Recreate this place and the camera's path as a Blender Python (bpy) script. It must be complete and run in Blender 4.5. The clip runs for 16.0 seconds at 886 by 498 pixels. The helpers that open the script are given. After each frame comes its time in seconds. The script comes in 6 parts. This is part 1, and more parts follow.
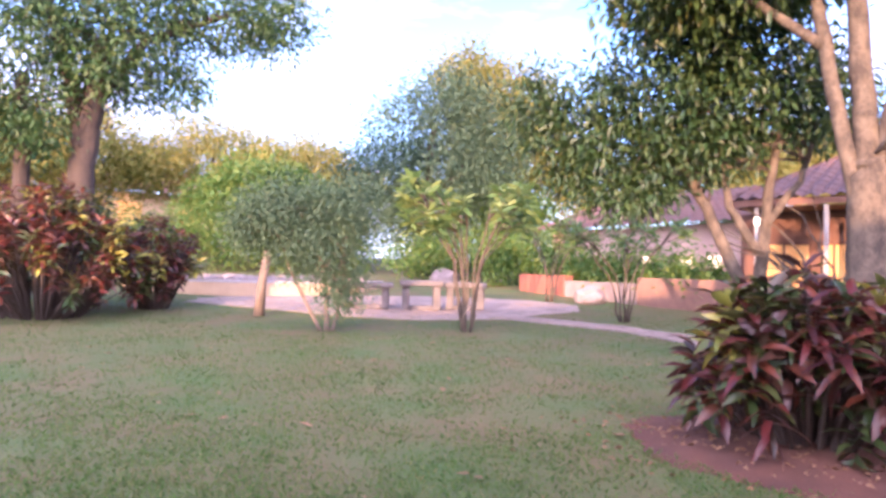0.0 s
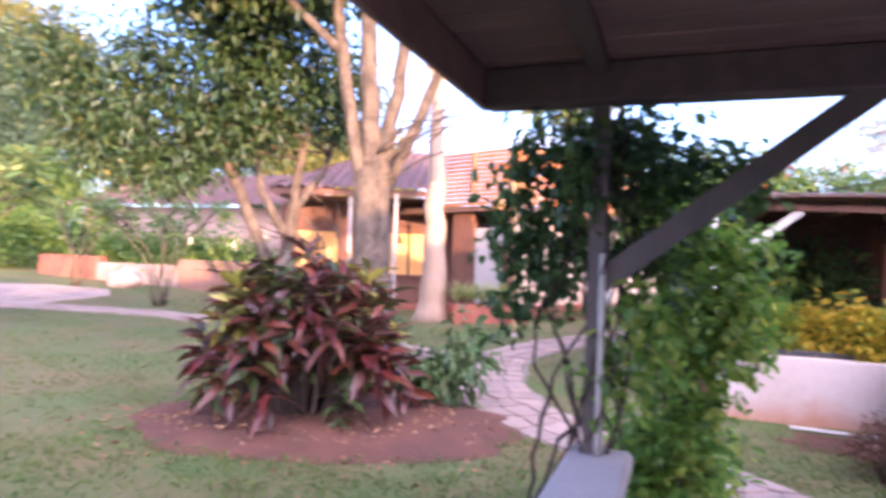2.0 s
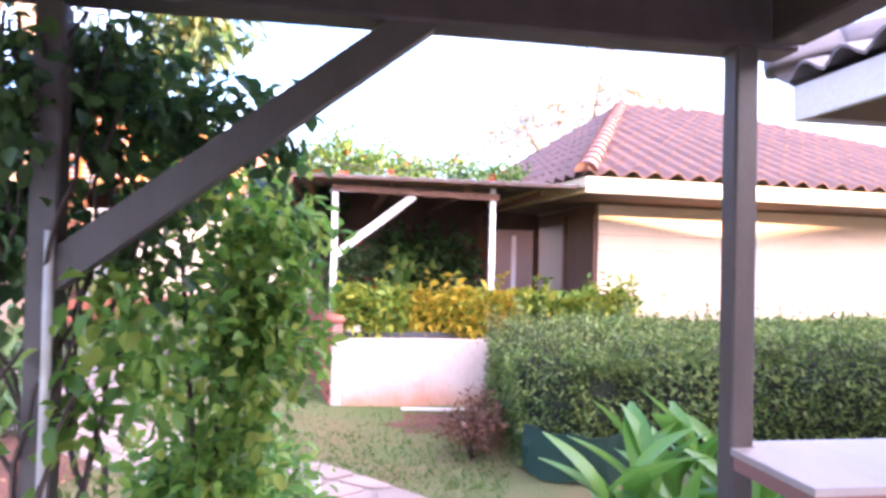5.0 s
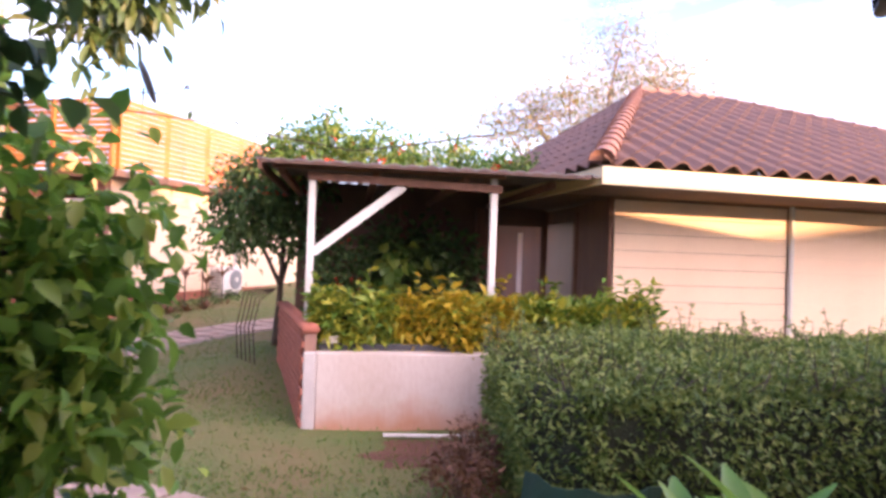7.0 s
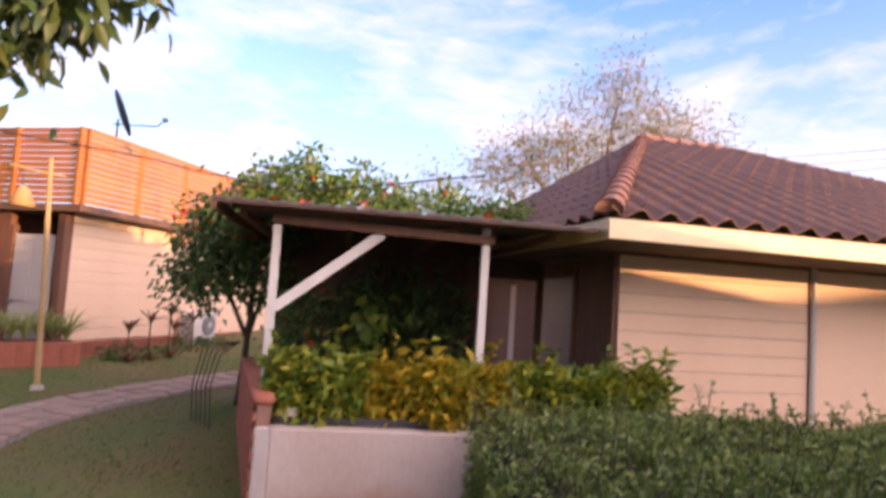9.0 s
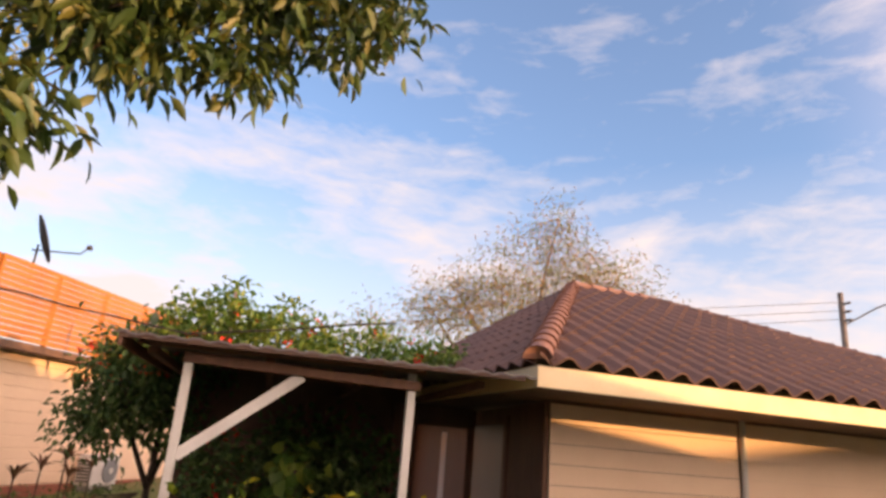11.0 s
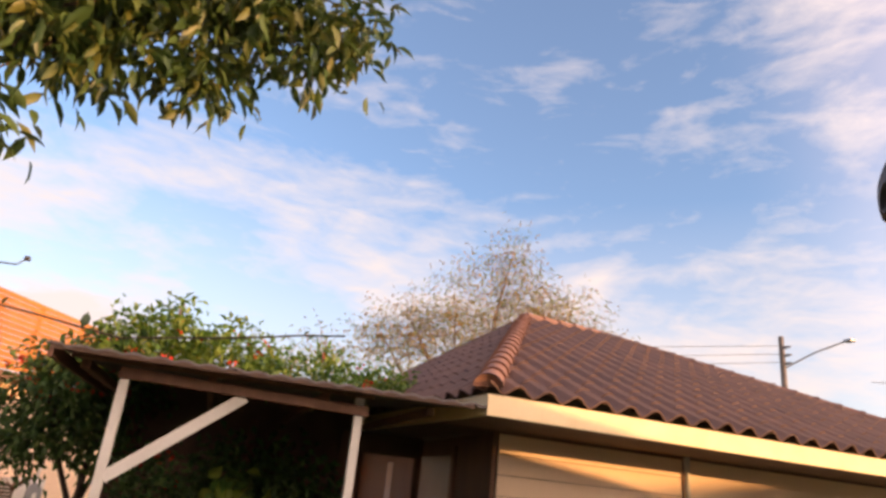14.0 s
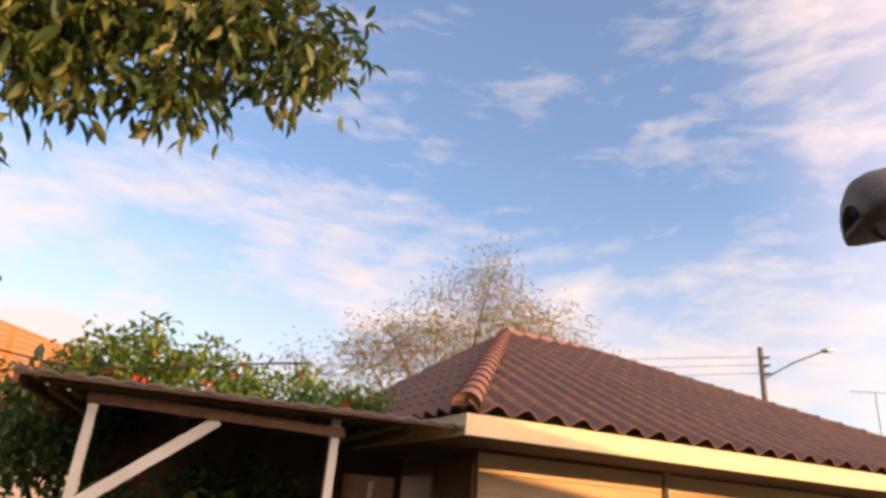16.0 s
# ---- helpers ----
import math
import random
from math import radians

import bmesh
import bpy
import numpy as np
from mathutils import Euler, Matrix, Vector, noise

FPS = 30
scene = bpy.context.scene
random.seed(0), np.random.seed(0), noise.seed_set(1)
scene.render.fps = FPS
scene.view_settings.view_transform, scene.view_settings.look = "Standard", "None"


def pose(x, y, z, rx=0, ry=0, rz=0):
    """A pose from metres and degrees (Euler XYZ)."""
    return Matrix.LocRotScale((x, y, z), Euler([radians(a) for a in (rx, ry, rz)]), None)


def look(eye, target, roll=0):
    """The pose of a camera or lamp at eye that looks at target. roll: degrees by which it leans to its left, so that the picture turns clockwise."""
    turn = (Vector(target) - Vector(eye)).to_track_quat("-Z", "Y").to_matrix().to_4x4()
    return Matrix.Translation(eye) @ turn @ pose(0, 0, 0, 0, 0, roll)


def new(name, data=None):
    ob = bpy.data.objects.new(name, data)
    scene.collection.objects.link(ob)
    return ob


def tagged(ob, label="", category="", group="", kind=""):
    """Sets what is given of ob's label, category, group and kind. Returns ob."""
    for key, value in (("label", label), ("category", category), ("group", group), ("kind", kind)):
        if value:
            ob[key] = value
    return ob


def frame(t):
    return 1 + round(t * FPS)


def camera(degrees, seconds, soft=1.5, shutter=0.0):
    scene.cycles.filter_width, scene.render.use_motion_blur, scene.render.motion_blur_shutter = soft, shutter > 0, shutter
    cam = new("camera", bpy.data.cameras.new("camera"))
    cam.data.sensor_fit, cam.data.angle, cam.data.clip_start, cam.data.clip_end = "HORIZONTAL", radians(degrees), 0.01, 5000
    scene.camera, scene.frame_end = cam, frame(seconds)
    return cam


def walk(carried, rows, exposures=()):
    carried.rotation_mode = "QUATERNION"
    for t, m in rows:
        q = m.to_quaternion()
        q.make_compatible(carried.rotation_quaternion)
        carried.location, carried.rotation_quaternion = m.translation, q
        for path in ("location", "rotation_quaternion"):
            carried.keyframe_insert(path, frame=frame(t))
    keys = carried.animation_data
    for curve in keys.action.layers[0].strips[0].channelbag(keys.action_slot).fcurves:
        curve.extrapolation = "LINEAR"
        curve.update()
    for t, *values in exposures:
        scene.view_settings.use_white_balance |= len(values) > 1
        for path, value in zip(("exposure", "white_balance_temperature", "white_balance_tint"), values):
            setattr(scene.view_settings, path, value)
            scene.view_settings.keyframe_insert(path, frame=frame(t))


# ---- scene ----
cam = camera(68.5, 16.0, soft=3.2, shutter=0.5)
PATH = [
    (0, (0.018, -0.219, 1.56), (1.086, 1.471, 1.619), 1.4),
    (0.5, (0.091, -0.256, 1.557), (1.251, 1.372, 1.611), 1.0),
    (1, (0.13, -0.296, 1.572), (1.527, 1.134, 1.633), 2.0),
    (1.5, (0.246, -0.36, 1.573), (1.943, 0.696, 1.637), 2.3),
    (2, (0.378, -0.432, 1.551), (2.254, 0.258, 1.6), 2.2),
    (2.5, (0.486, -0.565, 1.565), (2.435, -0.113, 1.614), 2.1),
    (3, (0.565, -0.696, 1.563), (2.545, -0.413, 1.607), 2.1),
    (3.5, (0.666, -0.798, 1.564), (2.665, -0.765, 1.602), 2.4),
    (4, (0.861, -0.814, 1.565), (2.854, -0.975, 1.619), 2.5),
    (4.5, (1.052, -0.813, 1.572), (3.033, -1.085, 1.616), 1.9),
    (5, (1.216, -0.866, 1.567), (3.191, -1.178, 1.604), 1.4),
    (7.5, (2.449, -1.205, 1.659), (4.431, -1.475, 1.678), 2.5),
    (8, (2.676, -1.202, 1.682), (4.66, -1.459, 1.712), 3.2),
    (8.5, (2.848, -1.237, 1.685), (4.832, -1.49, 1.727), 2.9),
    (9, (3.021, -1.388, 1.774), (4.992, -1.687, 1.931), 3.7),
    (9.5, (3.107, -1.476, 1.829), (5.046, -1.824, 2.176), 4.0),
    (10, (3.115, -1.489, 1.85), (5.021, -1.875, 2.317), 4.4),
    (12.5, (3.172, -1.545, 1.8), (4.999, -2.037, 2.45), 5.0),
    (13, (3.181, -1.55, 1.796), (4.995, -2.067, 2.46), 5.4),
    (13.5, (3.176, -1.552, 1.8), (4.982, -2.085, 2.473), 5.8),
    (14, (3.194, -1.534, 1.793), (4.99, -2.083, 2.482), 6.1),
    (14.5, (3.189, -1.536, 1.806), (4.978, -2.093, 2.503), 6.0),
    (15, (3.179, -1.557, 1.779), (4.96, -2.121, 2.494), 5.5),
    (15.5, (3.194, -1.551, 1.825), (4.969, -2.131, 2.543), 5.5),
    (16, (3.193, -1.583, 1.842), (4.958, -2.174, 2.575), 5.1),
]
EXPOSURES = [(0.0, 2.7, 4950, 32), (1.5, 2.85, 4950, 31), (3.0, 3.45, 4950, 28), (5.0, 3.8, 5000, 24), (7.4, 2.55, 5750, 27), (8.5, 2.15, 5900, 27), (9.5, 1.55, 6250, 24), (10.0, 1.5, 6900, 20), (16.0, 1.5, 7200, 18)]
walk(cam, [(t, look(eye, target, roll)) for t, eye, target, roll in PATH], EXPOSURES)

# ---- world and sun ----
SUN_ELEV, SUN_FROM = radians(5.9), Vector((-0.72, -0.69, 0)).normalized()
world = bpy.data.worlds.new("sky")
scene.world = world
world.use_nodes = True
wn, wl = world.node_tree.nodes, world.node_tree.links
wn.clear()
w_out = wn.new("ShaderNodeOutputWorld")
w_bg = wn.new("ShaderNodeBackground")
w_sky = wn.new("ShaderNodeTexSky")
w_sky.sky_type = "NISHITA"
w_sky.sun_disc = False
w_sky.sun_elevation = radians(11)
w_sky.sun_rotation = math.atan2(SUN_FROM.x, SUN_FROM.y)
w_sky.air_density, w_sky.dust_density, w_sky.ozone_density = 1.0, 1.3, 3.2
w_co = wn.new("ShaderNodeTexCoord")
w_map = wn.new("ShaderNodeMapping")
w_map.inputs["Scale"].default_value = (1.0, 1.0, 3.2)
w_n1 = wn.new("ShaderNodeTexNoise")
w_n1.inputs["Scale"].default_value, w_n1.inputs["Detail"].default_value = 2.1, 8.0
w_n1.inputs["Roughness"].default_value, w_n1.inputs["Distortion"].default_value = 0.6, 0.35
w_n2 = wn.new("ShaderNodeTexNoise")
w_n2.inputs["Scale"].default_value, w_n2.inputs["Detail"].default_value = 11.0, 6.0
w_n2.inputs["Roughness"].default_value, w_n2.inputs["Distortion"].default_value = 0.62, 0.6
w_puff = wn.new("ShaderNodeMath")
w_puff.operation = "MULTIPLY_ADD"
w_puff.inputs[1].default_value = 0.34
w_rmp = wn.new("ShaderNodeValToRGB")
w_rmp.color_ramp.elements[0].position, w_rmp.color_ramp.elements[1].position = 0.62, 0.92
w_sep = wn.new("ShaderNodeSeparateXYZ")
w_low = wn.new("ShaderNodeMapRange")
w_low.inputs["From Min"].default_value, w_low.inputs["From Max"].default_value = 0.02, 0.42
w_low.inputs["To Min"].default_value, w_low.inputs["To Max"].default_value = 0.70, 0.05
w_max = wn.new("ShaderNodeMath")
w_max.operation = "ADD"
w_max.use_clamp = True
w_mix = wn.new("ShaderNodeMixRGB")
w_mix.inputs["Color2"].default_value = (2.7, 2.5, 2.5, 1)
w_bg.inputs["Strength"].default_value = 0.13
wl.new(w_co.outputs["Generated"], w_map.inputs["Vector"])
wl.new(w_map.outputs["Vector"], w_n1.inputs["Vector"])
wl.new(w_map.outputs["Vector"], w_n2.inputs["Vector"])
wl.new(w_n2.outputs["Fac"], w_puff.inputs[0])
wl.new(w_n1.outputs["Fac"], w_puff.inputs[2])
wl.new(w_puff.outputs["Value"], w_rmp.inputs["Fac"])
wl.new(w_co.outputs["Generated"], w_sep.inputs["Vector"])
wl.new(w_sep.outputs["Z"], w_low.inputs["Value"])
wl.new(w_rmp.outputs["Color"], w_max.inputs[0])
wl.new(w_low.outputs["Result"], w_max.inputs[1])
wl.new(w_max.outputs["Value"], w_mix.inputs["Fac"])
wl.new(w_sky.outputs["Color"], w_mix.inputs["Color1"])
w_dot = wn.new("ShaderNodeVectorMath")
w_dot.operation = "DOT_PRODUCT"
w_dot.inputs[1].default_value = (SUN_FROM.x, SUN_FROM.y, 0.12)
w_glow = wn.new("ShaderNodeMapRange")
w_glow.interpolation_type = "SMOOTHSTEP"
w_glow.inputs["From Min"].default_value, w_glow.inputs["From Max"].default_value = 0.0, 1.0
w_add = wn.new("ShaderNodeMixRGB")
w_add.blend_type = "ADD"
w_add.inputs["Color2"].default_value = (8.6, 5.7, 3.7, 1)
wl.new(w_co.outputs["Generated"], w_dot.inputs[0])
wl.new(w_dot.outputs["Value"], w_glow.inputs["Value"])
wl.new(w_glow.outputs["Result"], w_add.inputs["Fac"])
wl.new(w_mix.outputs["Color"], w_add.inputs["Color1"])
wl.new(w_add.outputs["Color"], w_bg.inputs["Color"])
wl.new(w_bg.outputs["Background"], w_out.inputs["Surface"])
sun = new("sun", bpy.data.lights.new("sun", "SUN"))
sun.data.energy, sun.data.angle, sun.data.color = 2.3, radians(0.6), (1.0, 0.56, 0.22)
sun_way = -(SUN_FROM * math.cos(SUN_ELEV) + Vector((0, 0, math.sin(SUN_ELEV))))
sun.matrix_world = Matrix.Translation((-20, -20, 20)) @ sun_way.to_track_quat("-Z", "Y").to_matrix().to_4x4()

# ---- materials ----
def mat(name, colour, second=None, rough=0.8, scale=6.0, fine=60.0, bump=0.25, metal=0.0, spread=0.5, stretch=(1, 1, 1), island=0.0):
    """Two colours mixed by broad and fine noise, with a fine relief."""
    m = bpy.data.materials.new(name)
    m.use_nodes = True
    n, l = m.node_tree.nodes, m.node_tree.links
    b = n["Principled BSDF"]
    second = second or tuple(c * 0.7 for c in colour)
    co, mp = n.new("ShaderNodeTexCoord"), n.new("ShaderNodeMapping")
    mp.inputs["Scale"].default_value = stretch
    big, small = n.new("ShaderNodeTexNoise"), n.new("ShaderNodeTexNoise")
    big.inputs["Scale"].default_value, big.inputs["Detail"].default_value = scale, 6
    small.inputs["Scale"].default_value, small.inputs["Detail"].default_value = fine, 4
    add = n.new("ShaderNodeMath")
    add.operation = "MULTIPLY_ADD"
    add.inputs[1].default_value = 0.45
    rng = n.new("ShaderNodeMapRange")
    rng.inputs["From Min"].default_value, rng.inputs["From Max"].default_value = 0.72 - spread / 2, 0.72 + spread / 2
    mix = n.new("ShaderNodeMixRGB")
    mix.inputs["Color1"].default_value, mix.inputs["Color2"].default_value = (*colour, 1), (*second, 1)
    bmp = n.new("ShaderNodeBump")
    bmp.inputs["Strength"].default_value, bmp.inputs["Distance"].default_value = bump, 0.02
    l.new(co.outputs["Object"], mp.inputs["Vector"])
    l.new(mp.outputs["Vector"], big.inputs["Vector"])
    l.new(mp.outputs["Vector"], small.inputs["Vector"])
    l.new(small.outputs["Fac"], add.inputs[0])
    l.new(big.outputs["Fac"], add.inputs[2])
    l.new(add.outputs["Value"], rng.inputs["Value"])
    l.new(rng.outputs["Result"], mix.inputs["Fac"])
    last = mix
    if island:
        info, geo, hsv = n.new("ShaderNodeObjectInfo"), n.new("ShaderNodeNewGeometry"), n.new("ShaderNodeHueSaturation")
        sm, vr = n.new("ShaderNodeMath"), n.new("ShaderNodeMapRange")
        sm.operation = "ADD"
        vr.inputs["From Max"].default_value = 2.0
        vr.inputs["To Min"].default_value, vr.inputs["To Max"].default_value = 1 - island, 1 + island
        l.new(info.outputs["Random"], sm.inputs[0])
        l.new(geo.outputs["Random Per Island"], sm.inputs[1])
        l.new(sm.outputs["Value"], vr.inputs["Value"])
        l.new(vr.outputs["Result"], hsv.inputs["Value"])
        l.new(mix.outputs["Color"], hsv.inputs["Color"])
        last = hsv
    l.new(last.outputs["Color"], b.inputs["Base Color"])
    l.new(small.outputs["Fac"], bmp.inputs["Height"])
    l.new(bmp.outputs["Normal"], b.inputs["Normal"])
    b.inputs["Roughness"].default_value, b.inputs["Metallic"].default_value = rough, metal
    return m


def leaf_mat(name, colours, rough=0.5, thin=0.3, by_object=False):
    """Leaves: each one takes its colour from a ramp; some light passes through."""
    m = bpy.data.materials.new(name)
    m.use_nodes = True
    n, l = m.node_tree.nodes, m.node_tree.links
    b, out = n["Principled BSDF"], n["Material Output"]
    ramp = n.new("ShaderNodeValToRGB")
    el = ramp.color_ramp.elements
    while len(el) < len(colours):
        el.new(0.5)
    for i, c in enumerate(colours):
        el[i].position, el[i].color = i / max(1, len(colours) - 1), (*c, 1)
    if by_object:
        info, co, ns = n.new("ShaderNodeObjectInfo"), n.new("ShaderNodeTexCoord"), n.new("ShaderNodeTexNoise")
        ns.inputs["Scale"].default_value = 14
        ma = n.new("ShaderNodeMath")
        ma.operation = "MULTIPLY_ADD"
        ma.inputs[1].default_value, ma.inputs[2].default_value = 0.5, -0.25
        ad = n.new("ShaderNodeMath")
        ad.operation = "ADD"
        l.new(co.outputs["Object"], ns.inputs["Vector"])
        l.new(ns.outputs["Fac"], ma.inputs[0])
        l.new(ma.outputs["Value"], ad.inputs[0])
        l.new(info.outputs["Random"], ad.inputs[1])
        l.new(ad.outputs["Value"], ramp.inputs["Fac"])
    else:
        geo = n.new("ShaderNodeNewGeometry")
        l.new(geo.outputs["Random Per Island"], ramp.inputs["Fac"])
    tr, mx = n.new("ShaderNodeBsdfTranslucent"), n.new("ShaderNodeMixShader")
    mx.inputs["Fac"].default_value = thin
    l.new(ramp.outputs["Color"], b.inputs["Base Color"])
    l.new(ramp.outputs["Color"], tr.inputs["Color"])
    l.new(b.outputs["BSDF"], mx.inputs[1])
    l.new(tr.outputs["BSDF"], mx.inputs[2])
    l.new(mx.outputs["Shader"], out.inputs["Surface"])
    b.inputs["Roughness"].default_value = rough
    return m


M_GRASS = mat("lawn", (0.075, 0.13, 0.028), (0.165, 0.118, 0.05), 0.95, 0.9, 40, 0.8, spread=0.5)
M_BLADE = leaf_mat("grass_blade", [(0.085, 0.175, 0.03), (0.12, 0.215, 0.04), (0.165, 0.235, 0.05), (0.26, 0.245, 0.095)], 0.8, 0.45)
M_SOIL = mat("red_soil", (0.165, 0.07, 0.042), (0.09, 0.042, 0.028), 0.95, 3, 45, 1.0)
M_STONE = mat("flagstone", (0.38, 0.28, 0.225), (0.25, 0.195, 0.165), 0.85, 4, 50, 0.5, island=0.22)
M_MORTAR = mat("path_mortar", (0.30, 0.25, 0.21), (0.2, 0.17, 0.14), 0.95, 5, 60, 0.6)
M_WALL = mat("peach_boards", (0.83, 0.62, 0.44), (0.77, 0.56, 0.39), 0.75, 1.6, 30, 0.12)
M_FASCIA = mat("cream_fascia", (0.82, 0.66, 0.41), (0.72, 0.55, 0.31), 0.6, 3, 40, 0.1)
M_SOFFIT = mat("brown_soffit", (0.16, 0.09, 0.06), (0.10, 0.06, 0.045), 0.8, 3, 40, 0.2)
M_BROWN = mat("brown_timber", (0.20, 0.095, 0.055), (0.13, 0.06, 0.04), 0.65, 2, 40, 0.3, stretch=(6, 6, 0.6))
M_TILE = mat("clay_tile", (0.155, 0.082, 0.062), (0.095, 0.055, 0.047), 0.7, 2.2, 40, 0.35, island=0.1)
M_RIDGE = mat("ridge_tile", (0.27, 0.125, 0.085), (0.16, 0.085, 0.068), 0.75, 4, 40, 0.3, island=0.15)
M_SLAT = mat("orange_timber_slat", (0.46, 0.18, 0.035), (0.31, 0.11, 0.022), 0.5, 2, 30, 0.2, stretch=(1, 1, 5), island=0.2)
M_WHITE = mat("white_render", (0.74, 0.68, 0.63), (0.62, 0.54, 0.48), 0.85, 1.2, 40, 0.25)
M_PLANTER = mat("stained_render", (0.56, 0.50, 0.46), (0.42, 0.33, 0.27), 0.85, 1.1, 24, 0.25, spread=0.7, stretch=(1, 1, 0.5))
pn, pl = M_PLANTER.node_tree.nodes, M_PLANTER.node_tree.links
p_co, p_sep, p_ns, p_sum, p_rng, p_mix = (pn.new("ShaderNode" + k) for k in ("TexCoord", "SeparateXYZ", "TexNoise", "Math", "MapRange", "MixRGB"))
p_ns.inputs["Scale"].default_value, p_ns.inputs["Detail"].default_value = 3.0, 5.0
p_sum.operation = "MULTIPLY_ADD"
p_sum.inputs[1].default_value = -0.5
p_rng.inputs["From Min"].default_value, p_rng.inputs["From Max"].default_value = 0.05, -0.28
p_rng.inputs["To Max"].default_value = 0.85
p_mix.inputs["Color2"].default_value = (0.42, 0.19, 0.10, 1)
p_old = pn["Principled BSDF"].inputs["Base Color"].links[0].from_socket
pl.new(p_co.outputs["Object"], p_sep.inputs["Vector"])
pl.new(p_co.outputs["Object"], p_ns.inputs["Vector"])
pl.new(p_ns.outputs["Fac"], p_sum.inputs[0])
pl.new(p_sep.outputs["Z"], p_sum.inputs[2])
pl.new(p_sum.outputs["Value"], p_rng.inputs["Value"])
pl.new(p_rng.outputs["Result"], p_mix.inputs["Fac"])
pl.new(p_old, p_mix.inputs["Color1"])
pl.new(p_mix.outputs["Color"], pn["Principled BSDF"].inputs["Base Color"])
M_DOORB = mat("taupe_door", (0.27, 0.22, 0.19), (0.22, 0.18, 0.16), 0.5, 2, 40, 0.05)
M_PINK = mat("pink_render", (0.58, 0.42, 0.36), (0.48, 0.34, 0.29), 0.85, 1.2, 40, 0.25)
M_BRICK = mat("red_brick", (0.36, 0.125, 0.075), (0.26, 0.09, 0.06), 0.85, 5, 50, 0.5, island=0.25)
M_BRICKJ = mat("brick_joint", (0.30, 0.17, 0.12), (0.22, 0.13, 0.10), 0.95, 5, 60, 0.4)
M_POST = mat("grey_painted_post", (0.105, 0.088, 0.078), (0.07, 0.058, 0.052), 0.55, 2, 50, 0.15, stretch=(4, 4, 0.7))
M_BEAM = mat("dark_brown_beam", (0.085, 0.062, 0.058), (0.055, 0.04, 0.038), 0.65, 2, 40, 0.25, stretch=(0.8, 6, 6))
M_CEIL = mat("dark_plank", (0.17, 0.10, 0.082), (0.10, 0.06, 0.052), 0.7, 2, 40, 0.25, stretch=(6, 0.8, 6), island=0.25)
M_PALE = mat("pale_painted_steel", (0.62, 0.60, 0.56), (0.52, 0.49, 0.45), 0.5, 3, 50, 0.1)
M_CONC = mat("concrete", (0.50, 0.46, 0.43), (0.40, 0.36, 0.34), 0.85, 3, 60, 0.3)
M_DARKC = mat("weathered_concrete", (0.22, 0.19, 0.185), (0.11, 0.098, 0.095), 0.9, 3, 50, 0.4)
M_SHELF = mat("shelf_laminate", (0.44, 0.385, 0.36), (0.38, 0.335, 0.31), 0.45, 2, 40, 0.08, stretch=(1, 5, 1))
M_SHELFE = mat("shelf_edge", (0.30, 0.15, 0.13), (0.24, 0.12, 0.10), 0.55, 2, 40, 0.1)
M_BARK = mat("grey_bark", (0.27, 0.20, 0.15), (0.13, 0.10, 0.08), 0.95, 5, 30, 1.0, stretch=(1, 1, 0.35))
M_BARKP = mat("pale_bark", (0.46, 0.33, 0.23), (0.33, 0.23, 0.16), 0.9, 4, 30, 0.7, stretch=(1, 1, 0.3))
M_BARKJ = mat("mottled_brown_bark", (0.15, 0.115, 0.08), (0.06, 0.046, 0.035), 0.95, 7, 34, 1.0, spread=0.3, stretch=(1, 1, 0.6))
M_BARKD = mat("dark_bark", (0.085, 0.06, 0.045), (0.045, 0.034, 0.028), 0.95, 5, 30, 1.0, stretch=(1, 1, 0.35))
M_DOOR = mat("grey_door", (0.50, 0.47, 0.45), (0.45, 0.42, 0.40), 0.5, 2, 40, 0.05)
M_METAL = mat("grey_metal", (0.30, 0.30, 0.31), (0.24, 0.24, 0.25), 0.45, 4, 60, 0.1, metal=0.6)
M_DARK = mat("dark_grey_paint", (0.05, 0.05, 0.055), (0.035, 0.035, 0.04), 0.6, 3, 40, 0.1)
M_ACW = mat("ac_white", (0.66, 0.62, 0.57), (0.58, 0.54, 0.5), 0.5, 3, 40, 0.05)
# Gold sunset reflection of the windows is put into this curtain colour.
M_SUNCURT = mat("sunset_ochre_curtain", (0.88, 0.52, 0.18), (0.80, 0.42, 0.12), 0.8, 3, 30, 0.2, stretch=(8, 8, 0.5))
M_ROOFG = mat("grey_tile", (0.20, 0.17, 0.165), (0.14, 0.12, 0.12), 0.8, 4, 50, 0.25, island=0.15)
M_NET = mat("green_net", (0.012, 0.05, 0.03), (0.01, 0.035, 0.022), 0.7, 4, 90, 0.3)
M_ROCK = mat("rock", (0.34, 0.27, 0.25), (0.22, 0.17, 0.16), 0.9, 3, 30, 0.8)
M_YWALL = mat("ochre_render", (0.60, 0.44, 0.28), (0.48, 0.34, 0.22), 0.9, 2, 40, 0.2)
M_DRY = mat("dry_leaf", (0.26, 0.12, 0.05), (0.30, 0.19, 0.10), 0.8, 8, 40, 0.2, island=0.4)
M_BAMBOO = mat("bamboo", (0.42, 0.30, 0.14), (0.33, 0.23, 0.11), 0.6, 4, 40, 0.2)
M_RATTAN = mat("woven_shade", (0.52, 0.33, 0.15), (0.40, 0.24, 0.11), 0.8, 6, 90, 0.5)
M_GLOW = bpy.data.materials.new("lamp_glow")
M_GLOW.use_nodes = True
M_GLOW.node_tree.nodes["Principled BSDF"].inputs["Emission Color"].default_value = (1, 0.62, 0.25, 1)
M_GLOW.node_tree.nodes["Principled BSDF"].inputs["Emission Strength"].default_value = 0.8
